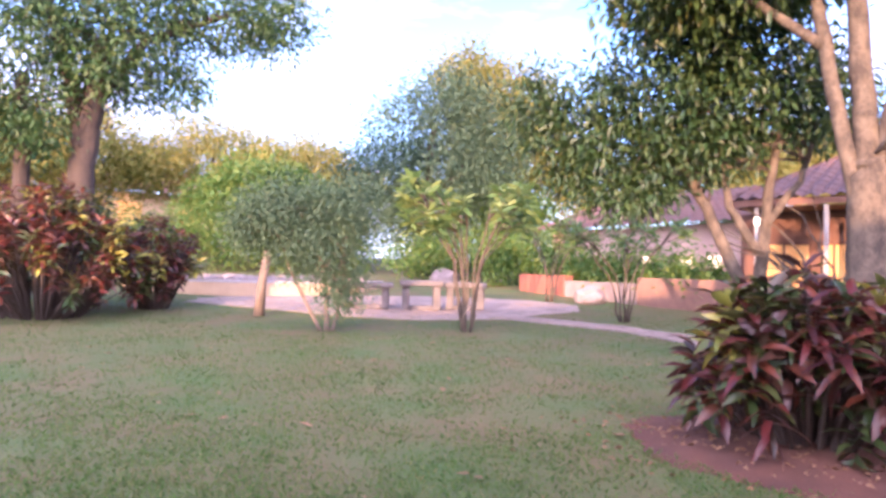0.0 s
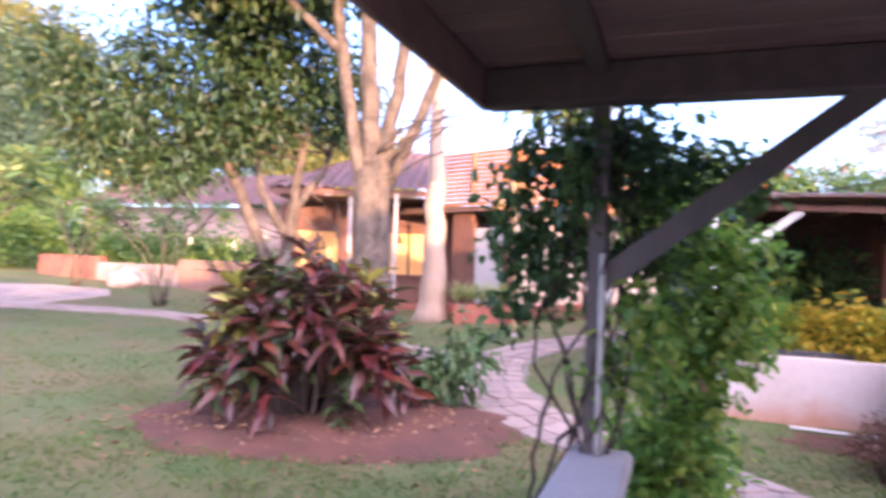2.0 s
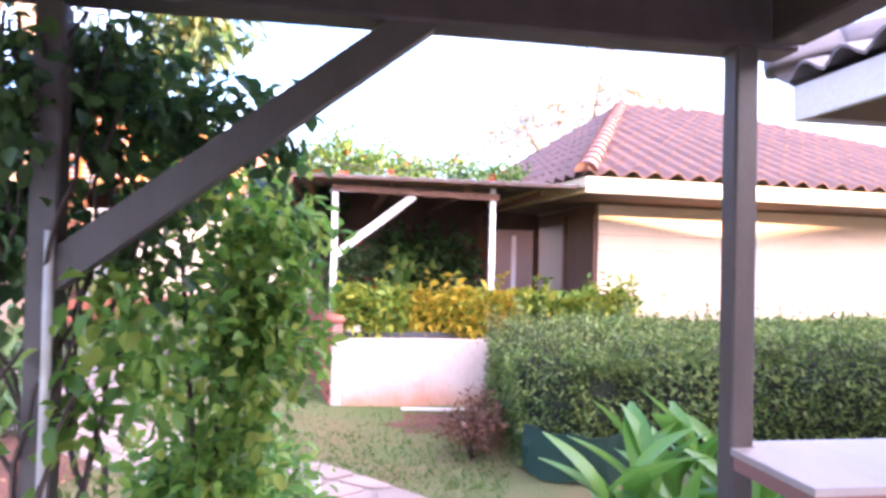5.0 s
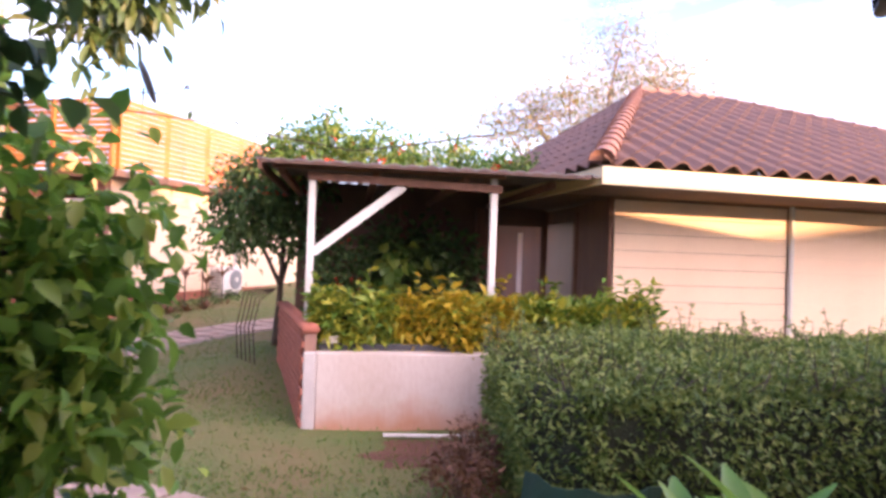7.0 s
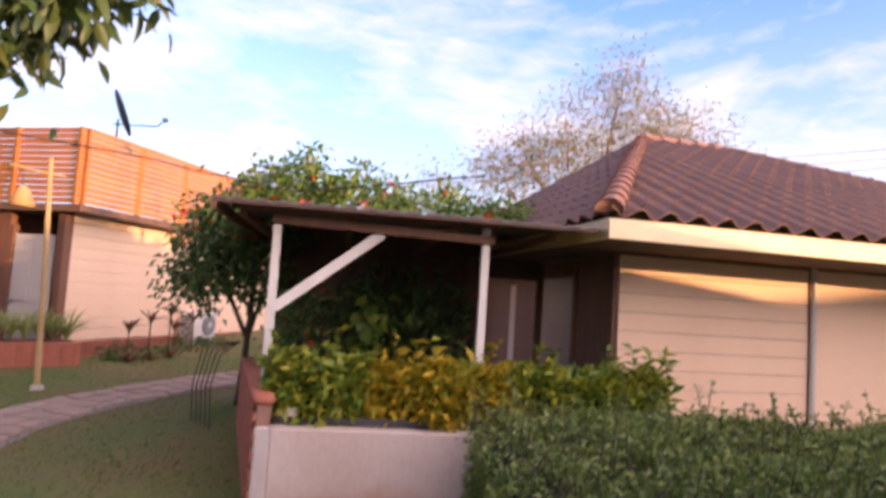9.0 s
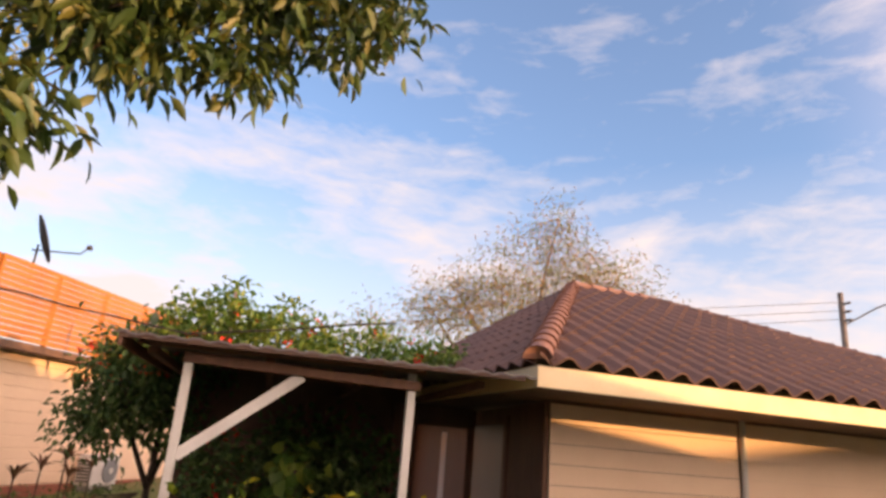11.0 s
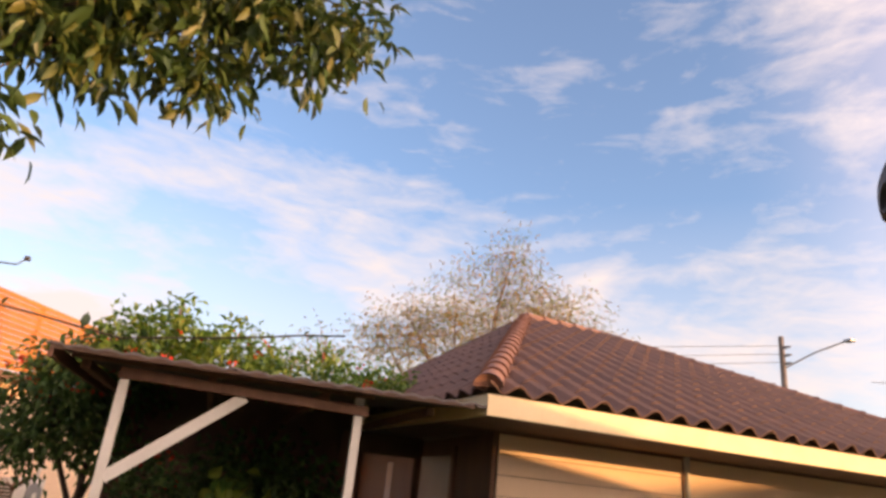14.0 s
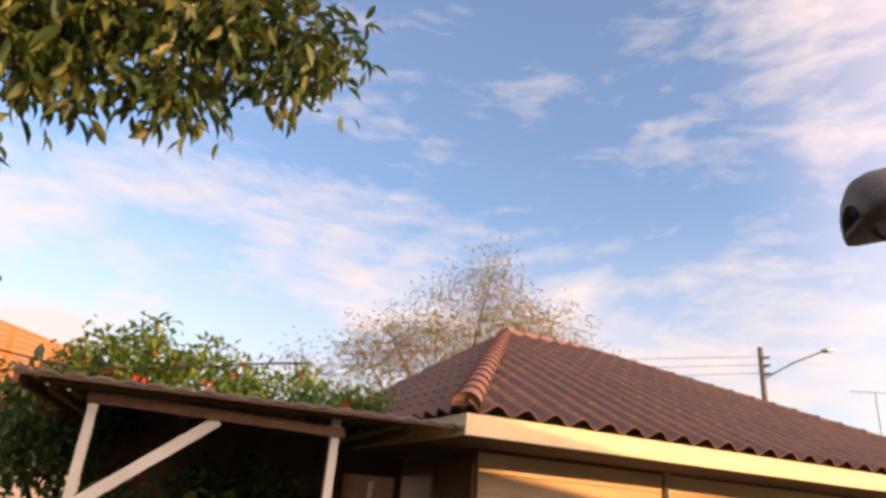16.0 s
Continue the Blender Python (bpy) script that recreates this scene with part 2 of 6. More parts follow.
L_DARK = leaf_mat("dark_leaf", [(0.022, 0.05, 0.014), (0.035, 0.075, 0.02), (0.05, 0.09, 0.025), (0.085, 0.12, 0.03)], 0.4, 0.2)
L_MID = leaf_mat("green_leaf", [(0.04, 0.09, 0.025), (0.06, 0.125, 0.03), (0.085, 0.15, 0.04), (0.12, 0.17, 0.05)], 0.5, 0.3)
L_BLUE = leaf_mat("grey_green_leaf", [(0.06, 0.11, 0.06), (0.09, 0.15, 0.08), (0.12, 0.18, 0.09)], 0.6, 0.35)
L_BRIGHT = leaf_mat("bright_leaf", [(0.07, 0.16, 0.03), (0.11, 0.21, 0.035), (0.16, 0.26, 0.05), (0.25, 0.30, 0.05)], 0.45, 0.4)
L_YELL = leaf_mat("yellow_leaf", [(0.20, 0.22, 0.04), (0.32, 0.30, 0.06), (0.40, 0.34, 0.08), (0.18, 0.24, 0.05)], 0.6, 0.5)
L_GOLD = leaf_mat("gold_hedge_leaf", [(0.16, 0.24, 0.02), (0.36, 0.33, 0.02), (0.52, 0.38, 0.02), (0.60, 0.42, 0.03)], 0.5, 0.35)
L_LIME = leaf_mat("lime_hedge_leaf", [(0.08, 0.17, 0.02), (0.16, 0.26, 0.03), (0.28, 0.33, 0.03), (0.42, 0.38, 0.03)], 0.5, 0.35)
L_HEDGE = leaf_mat("hedge_leaf", [(0.075, 0.13, 0.03), (0.13, 0.20, 0.045), (0.20, 0.27, 0.06), (0.32, 0.36, 0.09)], 0.5, 0.35)
L_RUST = leaf_mat("rust_leaf", [(0.36, 0.20, 0.08), (0.40, 0.27, 0.10), (0.27, 0.27, 0.09), (0.19, 0.25, 0.08)], 0.6, 0.45)
CROTONS = [[(0.04, 0.016, 0.016), (0.12, 0.024, 0.02), (0.055, 0.025, 0.02), (0.17, 0.05, 0.025), (0.04, 0.03, 0.02)],
           [(0.03, 0.05, 0.018), (0.05, 0.08, 0.022), (0.09, 0.10, 0.028), (0.06, 0.03, 0.02)],
           [(0.14, 0.17, 0.035), (0.34, 0.32, 0.05), (0.09, 0.12, 0.03), (0.46, 0.40, 0.07)]]
L_CROT = [leaf_mat("croton_leaf", c, 0.3, 0.2) for c in CROTONS]
L_CROTO = [leaf_mat("croton_leaf_large", c, 0.28, 0.2, True) for c in CROTONS]
L_CANNA = leaf_mat("canna_leaf", [(0.11, 0.25, 0.03), (0.16, 0.31, 0.04), (0.21, 0.37, 0.06)], 0.35, 0.4, True)
L_LILY = leaf_mat("striped_blade", [(0.20, 0.28, 0.07), (0.40, 0.44, 0.18), (0.30, 0.36, 0.10)], 0.5, 0.3)
L_RED = leaf_mat("red_flower", [(0.55, 0.03, 0.02), (0.65, 0.06, 0.03)], 0.6, 0.3)
L_MANGO = leaf_mat("mango_leaf", [(0.035, 0.07, 0.02), (0.06, 0.105, 0.025), (0.08, 0.12, 0.03), (0.14, 0.14, 0.03)], 0.4, 0.3)
L_FRESH = leaf_mat("fresh_green_leaf", [(0.09, 0.20, 0.03), (0.15, 0.29, 0.04), (0.23, 0.39, 0.055), (0.40, 0.46, 0.08)], 0.4, 0.5)
L_TI = leaf_mat("brown_cordyline", [(0.13, 0.05, 0.03), (0.18, 0.09, 0.04), (0.10, 0.05, 0.03)], 0.5, 0.2)


# ---- building helpers ----
def ground_z(x, y):
    """The lawn rises gently away from the porch."""
    d = min(math.hypot(x, y), 45.0)
    dip = 0.13 * math.exp(-((x - 7.8) ** 2 + (y + 2.0) ** 2) / 4.5)
    return -dip + 0.02 * (math.sqrt((d - 7) ** 2 + 4) + d - 7) + 0.01 * (math.sqrt((d - 14) ** 2 + 4) + d - 14)


class Geo:
    """Collects vertices and faces for one mesh."""

    def __init__(self):
        self.v, self.f = [], []

    def add(self, verts, faces):
        k = len(self.v)
        self.v.extend(tuple(p) for p in verts)
        self.f.extend(tuple(i + k for i in f) for f in faces)
        return self

    def box(self, x0, y0, z0, x1, y1, z1, c=0.006, m=None):
        """A box with chamfered edges."""
        x0, x1, y0, y1, z0, z1 = min(x0, x1), max(x0, x1), min(y0, y1), max(y0, y1), min(z0, z1), max(z0, z1)
        c = min(c, (x1 - x0) / 3, (y1 - y0) / 3, (z1 - z0) / 3)
        bm = bmesh.new()
        bmesh.ops.create_cube(bm, size=1.0, matrix=Matrix.Translation(((x0 + x1) / 2, (y0 + y1) / 2, (z0 + z1) / 2)) @ Matrix.Diagonal((x1 - x0, y1 - y0, z1 - z0, 1)))
        if c > 0:
            bmesh.ops.bevel(bm, geom=bm.edges[:], offset=c, segments=1, affect="EDGES")
        vs = [(m @ q.co) if m else q.co.copy() for q in bm.verts]
        bm.verts.index_update()
        fs = [[q.index for q in fc.verts] for fc in bm.faces]
        bm.free()
        return self.add(vs, fs)

    def tube(self, pts, radii, n=8, cap=True):
        """A tapered tube along points."""
        pts = [Vector(p) for p in pts]
        rings, side = [], None
        for i, p in enumerate(pts):
            d = (pts[min(i + 1, len(pts) - 1)] - pts[max(i - 1, 0)]).normalized()
            if side is None:
                side = d.orthogonal().normalized()
            side = (side - d * side.dot(d)).normalized()
            up = d.cross(side)
            r = radii[i] if isinstance(radii, (list, tuple)) else radii
            rings.append([p + (side * math.cos(a) + up * math.sin(a)) * r for a in (2 * math.pi * k / n for k in range(n))])
        vs = [q for r in rings for q in r]
        fs = [(i * n + k, i * n + (k + 1) % n, (i + 1) * n + (k + 1) % n, (i + 1) * n + k) for i in range(len(pts) - 1) for k in range(n)]
        if cap:
            fs += [tuple(range(n - 1, -1, -1)), tuple((len(pts) - 1) * n + k for k in range(n))]
        return self.add(vs, fs)

    def slab(self, poly, z0, z1):
        """A polygon of (x, y) extruded from z0 to z1 (numbers or functions of x, y)."""
        n = len(poly)
        a = [(x, y, z0(x, y) if callable(z0) else z0) for x, y in poly]
        b = [(x, y, z1(x, y) if callable(z1) else z1) for x, y in poly]
        return self.add(a + b, [tuple(range(n - 1, -1, -1)), tuple(range(n, 2 * n))] + [(i, (i + 1) % n, n + (i + 1) % n, n + i) for i in range(n)])

    def mesh(self, name, material, smooth=False):
        me = bpy.data.meshes.new(name)
        me.from_pydata(self.v, [], self.f)
        me.materials.append(material)
        if smooth:
            me.polygons.foreach_set("use_smooth", [True] * len(me.polygons))
        me.update()
        return me


def part(name, geo, material, parent=None, label="", smooth=False, kind=""):
    ob = new(name, geo if isinstance(geo, bpy.types.Mesh) else geo.mesh(name, material, smooth))
    if parent is not None:
        ob.parent = parent
        ob.matrix_parent_inverse = parent.matrix_world.inverted() if parent.type == "EMPTY" and parent.parent is None else Matrix()
    return tagged(ob, label=label, kind=kind)


def thing(name, label, category, at=(0, 0, 0), group="", kind=""):
    e = new(name)
    e.empty_display_size = 0.2
    e.location = at
    bpy.context.view_layer.update()
    e.matrix_world = Matrix.Translation(at)
    return tagged(e, label, category, group, kind)


def leaves_mesh(name, pos, way, size, width, material, fold=0.25, fine=False, rng=None, curl=0.2):
    """Many folded leaves in one mesh: pos and way are N x 3, size N."""
    rng = rng or np.random.default_rng(3)
    n = len(pos)
    way = way / np.maximum(np.linalg.norm(way, axis=1, keepdims=True), 1e-6)
    ref = rng.normal(size=(n, 3)) * 0.5 + np.array((0, 0, 1.0))
    side = np.cross(way, ref)
    side /= np.maximum(np.linalg.norm(side, axis=1, keepdims=True), 1e-6)
    up = np.cross(side, way)
    L, W = size[:, None], (size * width)[:, None]
    if fine:
        rows = [(0.0, 0.0, 0.0), (0.3, 0.42, 0.0), (0.65, 0.40, -0.1), (1.0, 0.0, -0.35)]
        v = [pos]
        for a, w, dz in rows[1:3]:
            mid = pos + way * L * a + up * L * dz * curl * 2
            v += [mid - side * W * w * 1.2 + up * W * fold, mid, mid + side * W * w * 1.2 + up * W * fold]
        v.append(pos + way * L + up * L * rows[3][2] * curl * 2)
        k = 8
        faces = np.array([(0, 1, 2, 2), (0, 2, 3, 3), (1, 4, 5, 2), (2, 5, 6, 3), (4, 7, 5, 5), (5, 7, 6, 6)])
        polys = [(0, 2, 1), (0, 3, 2), (1, 2, 5, 4), (2, 3, 6, 5), (4, 5, 7), (5, 6, 7)]
    else:
        mid = pos + way * L * 0.45
        v = [pos, mid - side * W * 0.5 + up * W * fold, pos + way * L - up * L * curl, mid + side * W * 0.5 + up * W * fold]
        k = 4
        polys = [(0, 2, 1), (0, 3, 2)]
    co = np.stack(v, axis=1).reshape(-1, 3).astype(np.float32)
    me = bpy.data.meshes.new(name)
    base = (np.arange(n) * k)[:, None]
    loops = np.concatenate([base + np.array(p)[None, :] for p in polys], axis=1)
    lens = [len(p) for p in polys]
    starts = np.concatenate([[0], np.cumsum(lens)[:-1]])
    me.vertices.add(len(co))
    me.vertices.foreach_set("co", co.ravel())
    me.loops.add(loops.size)
    me.loops.foreach_set("vertex_index", loops.ravel().astype(np.int32))
    me.polygons.add(n * len(polys))
    me.polygons.foreach_set("loop_start", ((np.arange(n) * sum(lens))[:, None] + starts[None, :]).ravel().astype(np.int32))
    me.materials.append(material)
    me.update(calc_edges=True)
    me.validate()
    return me


def blob_points(rng, blobs, clumps, per, spread, shell=0.45):
    """Leaf places in clumps inside ellipsoids (x, y, z, rx, ry, rz), thicker near their skin; and the way out from the middle."""
    vol = np.array([b[3] * b[4] * b[5] for b in blobs]) ** 0.7
    which = rng.choice(len(blobs), size=clumps, p=vol / vol.sum())
    B = np.array(blobs)[which]
    d = rng.normal(size=(clumps, 3))
    d /= np.linalg.norm(d, axis=1, keepdims=True)
    r = rng.uniform(0, 1, size=(clumps, 1)) ** shell
    c = B[:, :3] + d * r * B[:, 3:6]
    p = np.repeat(c, per, axis=0) + rng.normal(size=(clumps * per, 3)) * spread
    out = np.repeat(d, per, axis=0)
    return p, out


def crown(name, seed, blobs, clumps, per, spread, size, width, material, parent=None, droop=0.6, fine=False, label="", shell=0.45, kind=""):
    rng = np.random.default_rng(seed)
    p, out = blob_points(rng, blobs, clumps, per, spread, shell)
    way = out * 0.6 + rng.normal(size=p.shape) * 0.8 + np.array((0, 0, -droop))
    me = leaves_mesh(name, p, way, rng.uniform(0.7, 1.3, len(p)) * size, width, material, fine=fine, rng=rng)
    return part(name, me, material, parent, label, kind=kind)


def wobble(pts, amount, seed, n=5):
    """Points along a bent line, finer and uneven."""
    rng = random.Random(seed)
    out = []
    for a, b in zip(pts, pts[1:]):
        a, b = Vector(a), Vector(b)
        for k in range(n):
            q = a.lerp(b, k / n)
            if out:
                q = q + Vector((rng.uniform(-1, 1), rng.uniform(-1, 1), rng.uniform(-0.4, 0.4))) * amount
            out.append(q)
    return out + [Vector(pts[-1])]


def tree(label, base, limbs, blobs, clumps, per, spread, size, width, leaf, bark, seed, twigs=30, droop=0.6, category="tree", name="tree", group="", fine=False, twig=0.022):
    """A tree: limbs are (points, first radius, last radius); twigs run from the limbs into the crown."""
    t = thing(name, label, category, base, group)
    g = Geo()
    ends = []
    for i, (pts, r0, r1) in enumerate(limbs):
        w = wobble(pts, r0 * 0.16, seed + i)
        k = len(w)
        rad = [r0 + (r1 - r0) * j / (k - 1) for j in range(k)]
        if i == 0:
            rad[0] *= 1.35
            rad[1] *= 1.1
        g.tube(w, rad, 10)
        ends += w[(k * 2) // 3:]
    rng = random.Random(seed)
    for _ in range(twigs):
        e = rng.choice(ends)
        b = rng.choice(blobs)
        d = Vector((rng.gauss(0, 1), rng.gauss(0, 1), rng.gauss(0, 1))).normalized() * rng.uniform(0.2, 0.8)
        tip = Vector((b[0] + d.x * b[3], b[1] + d.y * b[4], b[2] + d.z * b[5]))
        if (tip - e).length > 1.7:
            tip = e + (tip - e).normalized() * 1.7
        g.tube(wobble([e, e.lerp(tip, 0.5) + Vector((rng.uniform(-0.2, 0.2), rng.uniform(-0.2, 0.2), 0.15)), tip], 0.08, rng.random(), 3), [twig * f for f in (1, 0.85, 0.75, 0.65, 0.5, 0.4, 0.2)], 5)
    part("trunk", g, bark, t, smooth=True)
    crown("crown", seed, blobs, clumps, per, spread, size, width, leaf, t, droop, fine, kind="stuff")
    return t


# ---- ground, lawn, paths ----
g = Geo()
radii = [0.0] + [0.6 * i for i in range(1, 50)] + [32, 36, 40, 45, 60, 90, 150, 260, 420]
SEG = 96
vs = [(0, 0, ground_z(0, 0))]
for r in radii[1:]:
    for k in range(SEG):
        a = 2 * math.pi * k / SEG
        x, y = r * math.cos(a), r * math.sin(a)
        vs.append((x, y, ground_z(x, y) + (0.012 * noise.noise((x * 0.9, y * 0.9, 0)) if r > 4 else 0)))
fs = [(0, 1 + k, 1 + (k + 1) % SEG) for k in range(SEG)]
for i in range(len(radii) - 2):
    for k in range(SEG):
        a, b = 1 + i * SEG + k, 1 + i * SEG + (k + 1) % SEG
        fs.append((a, a + SEG, b + SEG, b))
g.add(vs, fs)
ground = part("ground", g, M_GRASS, smooth=True)
tagged(ground, "worn green lawn with bare brown patches rising gently", "lawn", kind="structure")


def in_beds(x, y):
    soil = ((x - 5.8) * 0.95 + (y - 2.7) * 0.3) ** 2 / 2.0 + ((y - 2.7) * 0.95 - (x - 5.8) * 0.3) ** 2 / 3.9
    return soil < 0.6 + 0.45 * noise.noise((x * 2.2, y * 2.2, 6))


MAIN_PATH = [(3.1, -1.1), (4.4, -1.15), (5.3, -1.12), (5.95, -0.55), (6.45, 0.45), (7.2, 1.3), (8.4, 1.86), (9.8, 2.16), (10.9, 2.02), (11.9, 1.62), (13.0, 1.0), (13.8, 0.4), (15.0, -0.8)]
SIDE_PATH = [(9.7, 2.6), (10.1, 4.2), (10.6, 6.2), (10.9, 8.0), (10.9, 9.6), (10.3, 11.2), (9.6, 12.6)]


def dense(line, step):
    out = [Vector((*line[0], 0))]
    for a, b in zip(line, line[1:]):
        a, b = Vector((*a, 0)), Vector((*b, 0))
        n = max(1, round((b - a).length / step))
        out += [a.lerp(b, (k + 1) / n) for k in range(n)]
    for _ in range(3):
        out = [out[0]] + [(out[i - 1] + out[i] * 2 + out[i + 1]) / 4 for i in range(1, len(out) - 1)] + [out[-1]]
    return out


def near_path(x, y):
    return any((x - px) ** 2 + (y - py) ** 2 < 0.17 for px, py in PATH_DOTS)


PATH_DOTS = [(p.x, p.y) for line in (MAIN_PATH, SIDE_PATH) for p in dense(line, 0.3)]

rng = np.random.default_rng(11)
far_r, far_a = rng.uniform(1.5, 4.4, 210000) ** 2, rng.uniform(-0.35, 1.95, 210000)
cand = np.stack([far_r * np.cos(far_a), far_r * np.sin(far_a)], 1)
cand = cand[(cand[:, 0] > 3.05) | (cand[:, 1] > 0.05)]
keep = [(x, y) for x, y in cand if not in_beds(x, y) and noise.noise((x * 0.7, y * 0.7, 4)) + 0.5 * noise.noise((x * 2.6, y * 2.6, 9)) > rng.normal() * 0.35 - 0.25]
keep = np.array([q for q in keep if not near_path(*q)])
pz = np.array([ground_z(x, y) for x, y in keep])
pos = np.concatenate([keep, pz[:, None]], 1)
way = rng.normal(size=pos.shape) * 0.55 + np.array((0, 0, 0.75))
way[:, 2] = np.abs(way[:, 2])
me = leaves_mesh("lawn_grass", pos, way, rng.uniform(0.025, 0.06, len(pos)), 0.22, M_BLADE, rng=rng)
tagged(part("lawn_grass", me, M_BLADE), "short worn lawn grass blades", "grass", kind="stuff")

g = Geo()
n_r, n_a = 10, 48
vs, fs = [(5.85, 2.65, ground_z(5.8, 2.7) + 0.12)], []
for i in range(1, n_r + 1):
    for k in range(n_a):
        a = 2 * math.pi * k / n_a
        r = i / n_r * (1 + 0.13 * noise.noise((math.cos(a) * 1.7, math.sin(a) * 1.7, 3)))
        lx, ly = 1.4 * r * math.cos(a), 1.95 * r * math.sin(a)
        x, y = 5.85 + lx * 0.95 - ly * 0.3, 2.65 + ly * 0.95 + lx * 0.3
        vs.append((x, y, ground_z(x, y) - 0.015 + 0.13 * (1 - (i / n_r) ** 2) + 0.025 * noise.noise((x * 3, y * 3, 1)) * (i < n_r)))
fs = [(0, 1 + k, 1 + (k + 1) % n_a) for k in range(n_a)]
fs += [(1 + i * n_a + k, 1 + (i + 1) * n_a + k, 1 + (i + 1) * n_a + (k + 1) % n_a, 1 + i * n_a + (k + 1) % n_a) for i in range(n_r - 1) for k in range(n_a)]
tagged(part("soil_bed", g.add(vs, fs), M_SOIL, smooth=True), "mounded bare red soil bed in the lawn", "flower bed", kind="structure")
rng = np.random.default_rng(5)
p = np.stack([5.8 + rng.normal(size=900) * 0.85, 2.6 + rng.normal(size=900) * 1.1, np.zeros(900)], 1)
p[:, 2] = [ground_z(x, y) + (0.1 if in_beds(x, y) else 0.012) for x, y in p[:, :2]]
w = rng.normal(size=p.shape) * np.array((1, 1, 0.15))
tagged(part("leaf_litter", leaves_mesh("leaf_litter", p, w, rng.uniform(0.03, 0.09, 900), 0.45, M_DRY, rng=rng), M_DRY), "dry brown leaf litter on red soil", "leaf litter", kind="stuff")


def soil_patch(x, y, rx, ry, turn, seed):
    """A thin ragged sheet of bare earth worn into the lawn."""
    g, n = Geo(), 40
    c, q = math.cos(turn), math.sin(turn)
    vs = [(x, y, ground_z(x, y) + 0.016)]
    for ring, lift in ((0.55, 0.018), (1.0, -0.004)):
        for k in range(n):
            a = 2 * math.pi * k / n
            r = ring * (1 + 0.45 * noise.noise((math.cos(a) * 2.4, math.sin(a) * 2.4, seed)))
            px, py = x + rx * r * math.cos(a) * c - ry * r * math.sin(a) * q, y + rx * r * math.cos(a) * q + ry * r * math.sin(a) * c
            vs.append((px, py, ground_z(px, py) + lift))
    g.add(vs, [(0, 1 + k, 1 + (k + 1) % n) for k in range(n)] + [(1 + k, 1 + n + k, 1 + n + (k + 1) % n, 1 + (k + 1) % n) for k in range(n)])
    tagged(part("soil_patch", g, M_SOIL, smooth=True), "bare red earth worn into the lawn", "bare soil", "bare patches", "structure")


soil_patch(7.75, -2.35, 0.45, 0.95, 0.1, 1.0)


def paving(name, line, width, label, seed, across=3):
    """Crazy paving: a mortar strip with uneven stones set into it."""
    rr = random.Random(seed)
    pts = dense(line, 0.34)
    sides = []
    for i, p in enumerate(pts):
        d = (pts[min(i + 1, len(pts) - 1)] - pts[max(i - 1, 0)]).normalized()
        sides.append(Vector((-d.y, d.x, 0)))
    wid = [width * (1 + 0.1 * rr.uniform(-1, 1)) for _ in pts]
    bed = Geo()
    ring = [p + s * (w / 2 + 0.04) for p, s, w in zip(pts, sides, wid)], [p - s * (w / 2 + 0.04) for p, s, w in zip(pts, sides, wid)]
    n = len(pts)
    bed.add([(q.x, q.y, ground_z(q.x, q.y) + 0.010) for q in ring[0] + ring[1]], [(i, n + i, n + i + 1, i + 1) for i in range(n - 1)])
    path = part(name, bed, M_MORTAR)
    tagged(path, label, "garden path", kind="structure")
    grid = [[pts[i] + sides[i] * wid[i] * ((j / across - 0.5) + (rr.uniform(-0.11, 0.11) if 0 < j < across else 0))
             + Vector((rr.uniform(-0.06, 0.06), rr.uniform(-0.06, 0.06), 0)) for j in range(across + 1)] for i in range(n)]
    for i in range(n - 1):
        for j in range(across):
            c = [grid[i][j], grid[i][j + 1], grid[i + 1][j + 1], grid[i + 1][j]]
            mid = sum(c, Vector()) / 4
            poly = []
            for k, q in enumerate(c):
                nxt = c[(k + 1) % 4]
                q2 = mid + (q - mid) * (1 - 0.03 / max(0.05, (q - mid).length))
                n2 = mid + (nxt - mid) * (1 - 0.03 / max(0.05, (nxt - mid).length))
                poly += [q2.lerp(n2, 0.14), q2.lerp(n2, 0.86)]
            top = 0.022 + rr.uniform(0, 0.012)
            st = Geo().slab([(q.x, q.y) for q in poly[::-1]], lambda x, y: ground_z(x, y) - 0.01, lambda x, y: ground_z(x, y) + top)
            part("paving_stone", st, M_STONE, path)
    return path


# ---- porch: posts, beams, ceiling, sill, shelf ----
porch = thing("porch_roof", "dark timber porch roof with plank soffit above grey posts", "porch roof", (1.2, -0.9, 2.2), kind="structure")
part("front_beam", Geo().box(2.95, 0.36, 2.215, 3.07, -2.2, 2.375, 0.008), M_BEAM, porch)
part("side_beam", Geo().box(-3.0, -0.15, 2.32, 2.936, -0.07, 2.374, 0.008), M_BEAM, porch)
part("inner_beam", Geo().box(-3.0, -2.2, 2.225, 2.936, -2.09, 2.36, 0.008), M_BEAM, porch)
part("side_fascia", Geo().box(-3.0, 0.365, 2.22, 3.06, 0.395, 2.42, 0.005), M_CEIL, porch)
for k in range(34):
    x1 = 3.058 - k * 0.17
    part("ceiling_plank", Geo().box(x1 - 0.163, 0.36, 2.378, x1, -2.2, 2.398, 0.004), M_CEIL, porch)
part("roof_deck", Geo().box(-3.05, 0.42, 2.425, 3.12, -2.25, 2.47, 0.006), M_ROOFG, porch)


def porch_post(x, y, z0, label):
    p = thing("porch_post", label, "post", (x, y, z0), "porch posts", "structure")
    part("shaft", Geo().box(x - 0.036, y - 0.036, z0, x + 0.036, y + 0.036, 2.214, 0.006), M_POST, p)
    return p


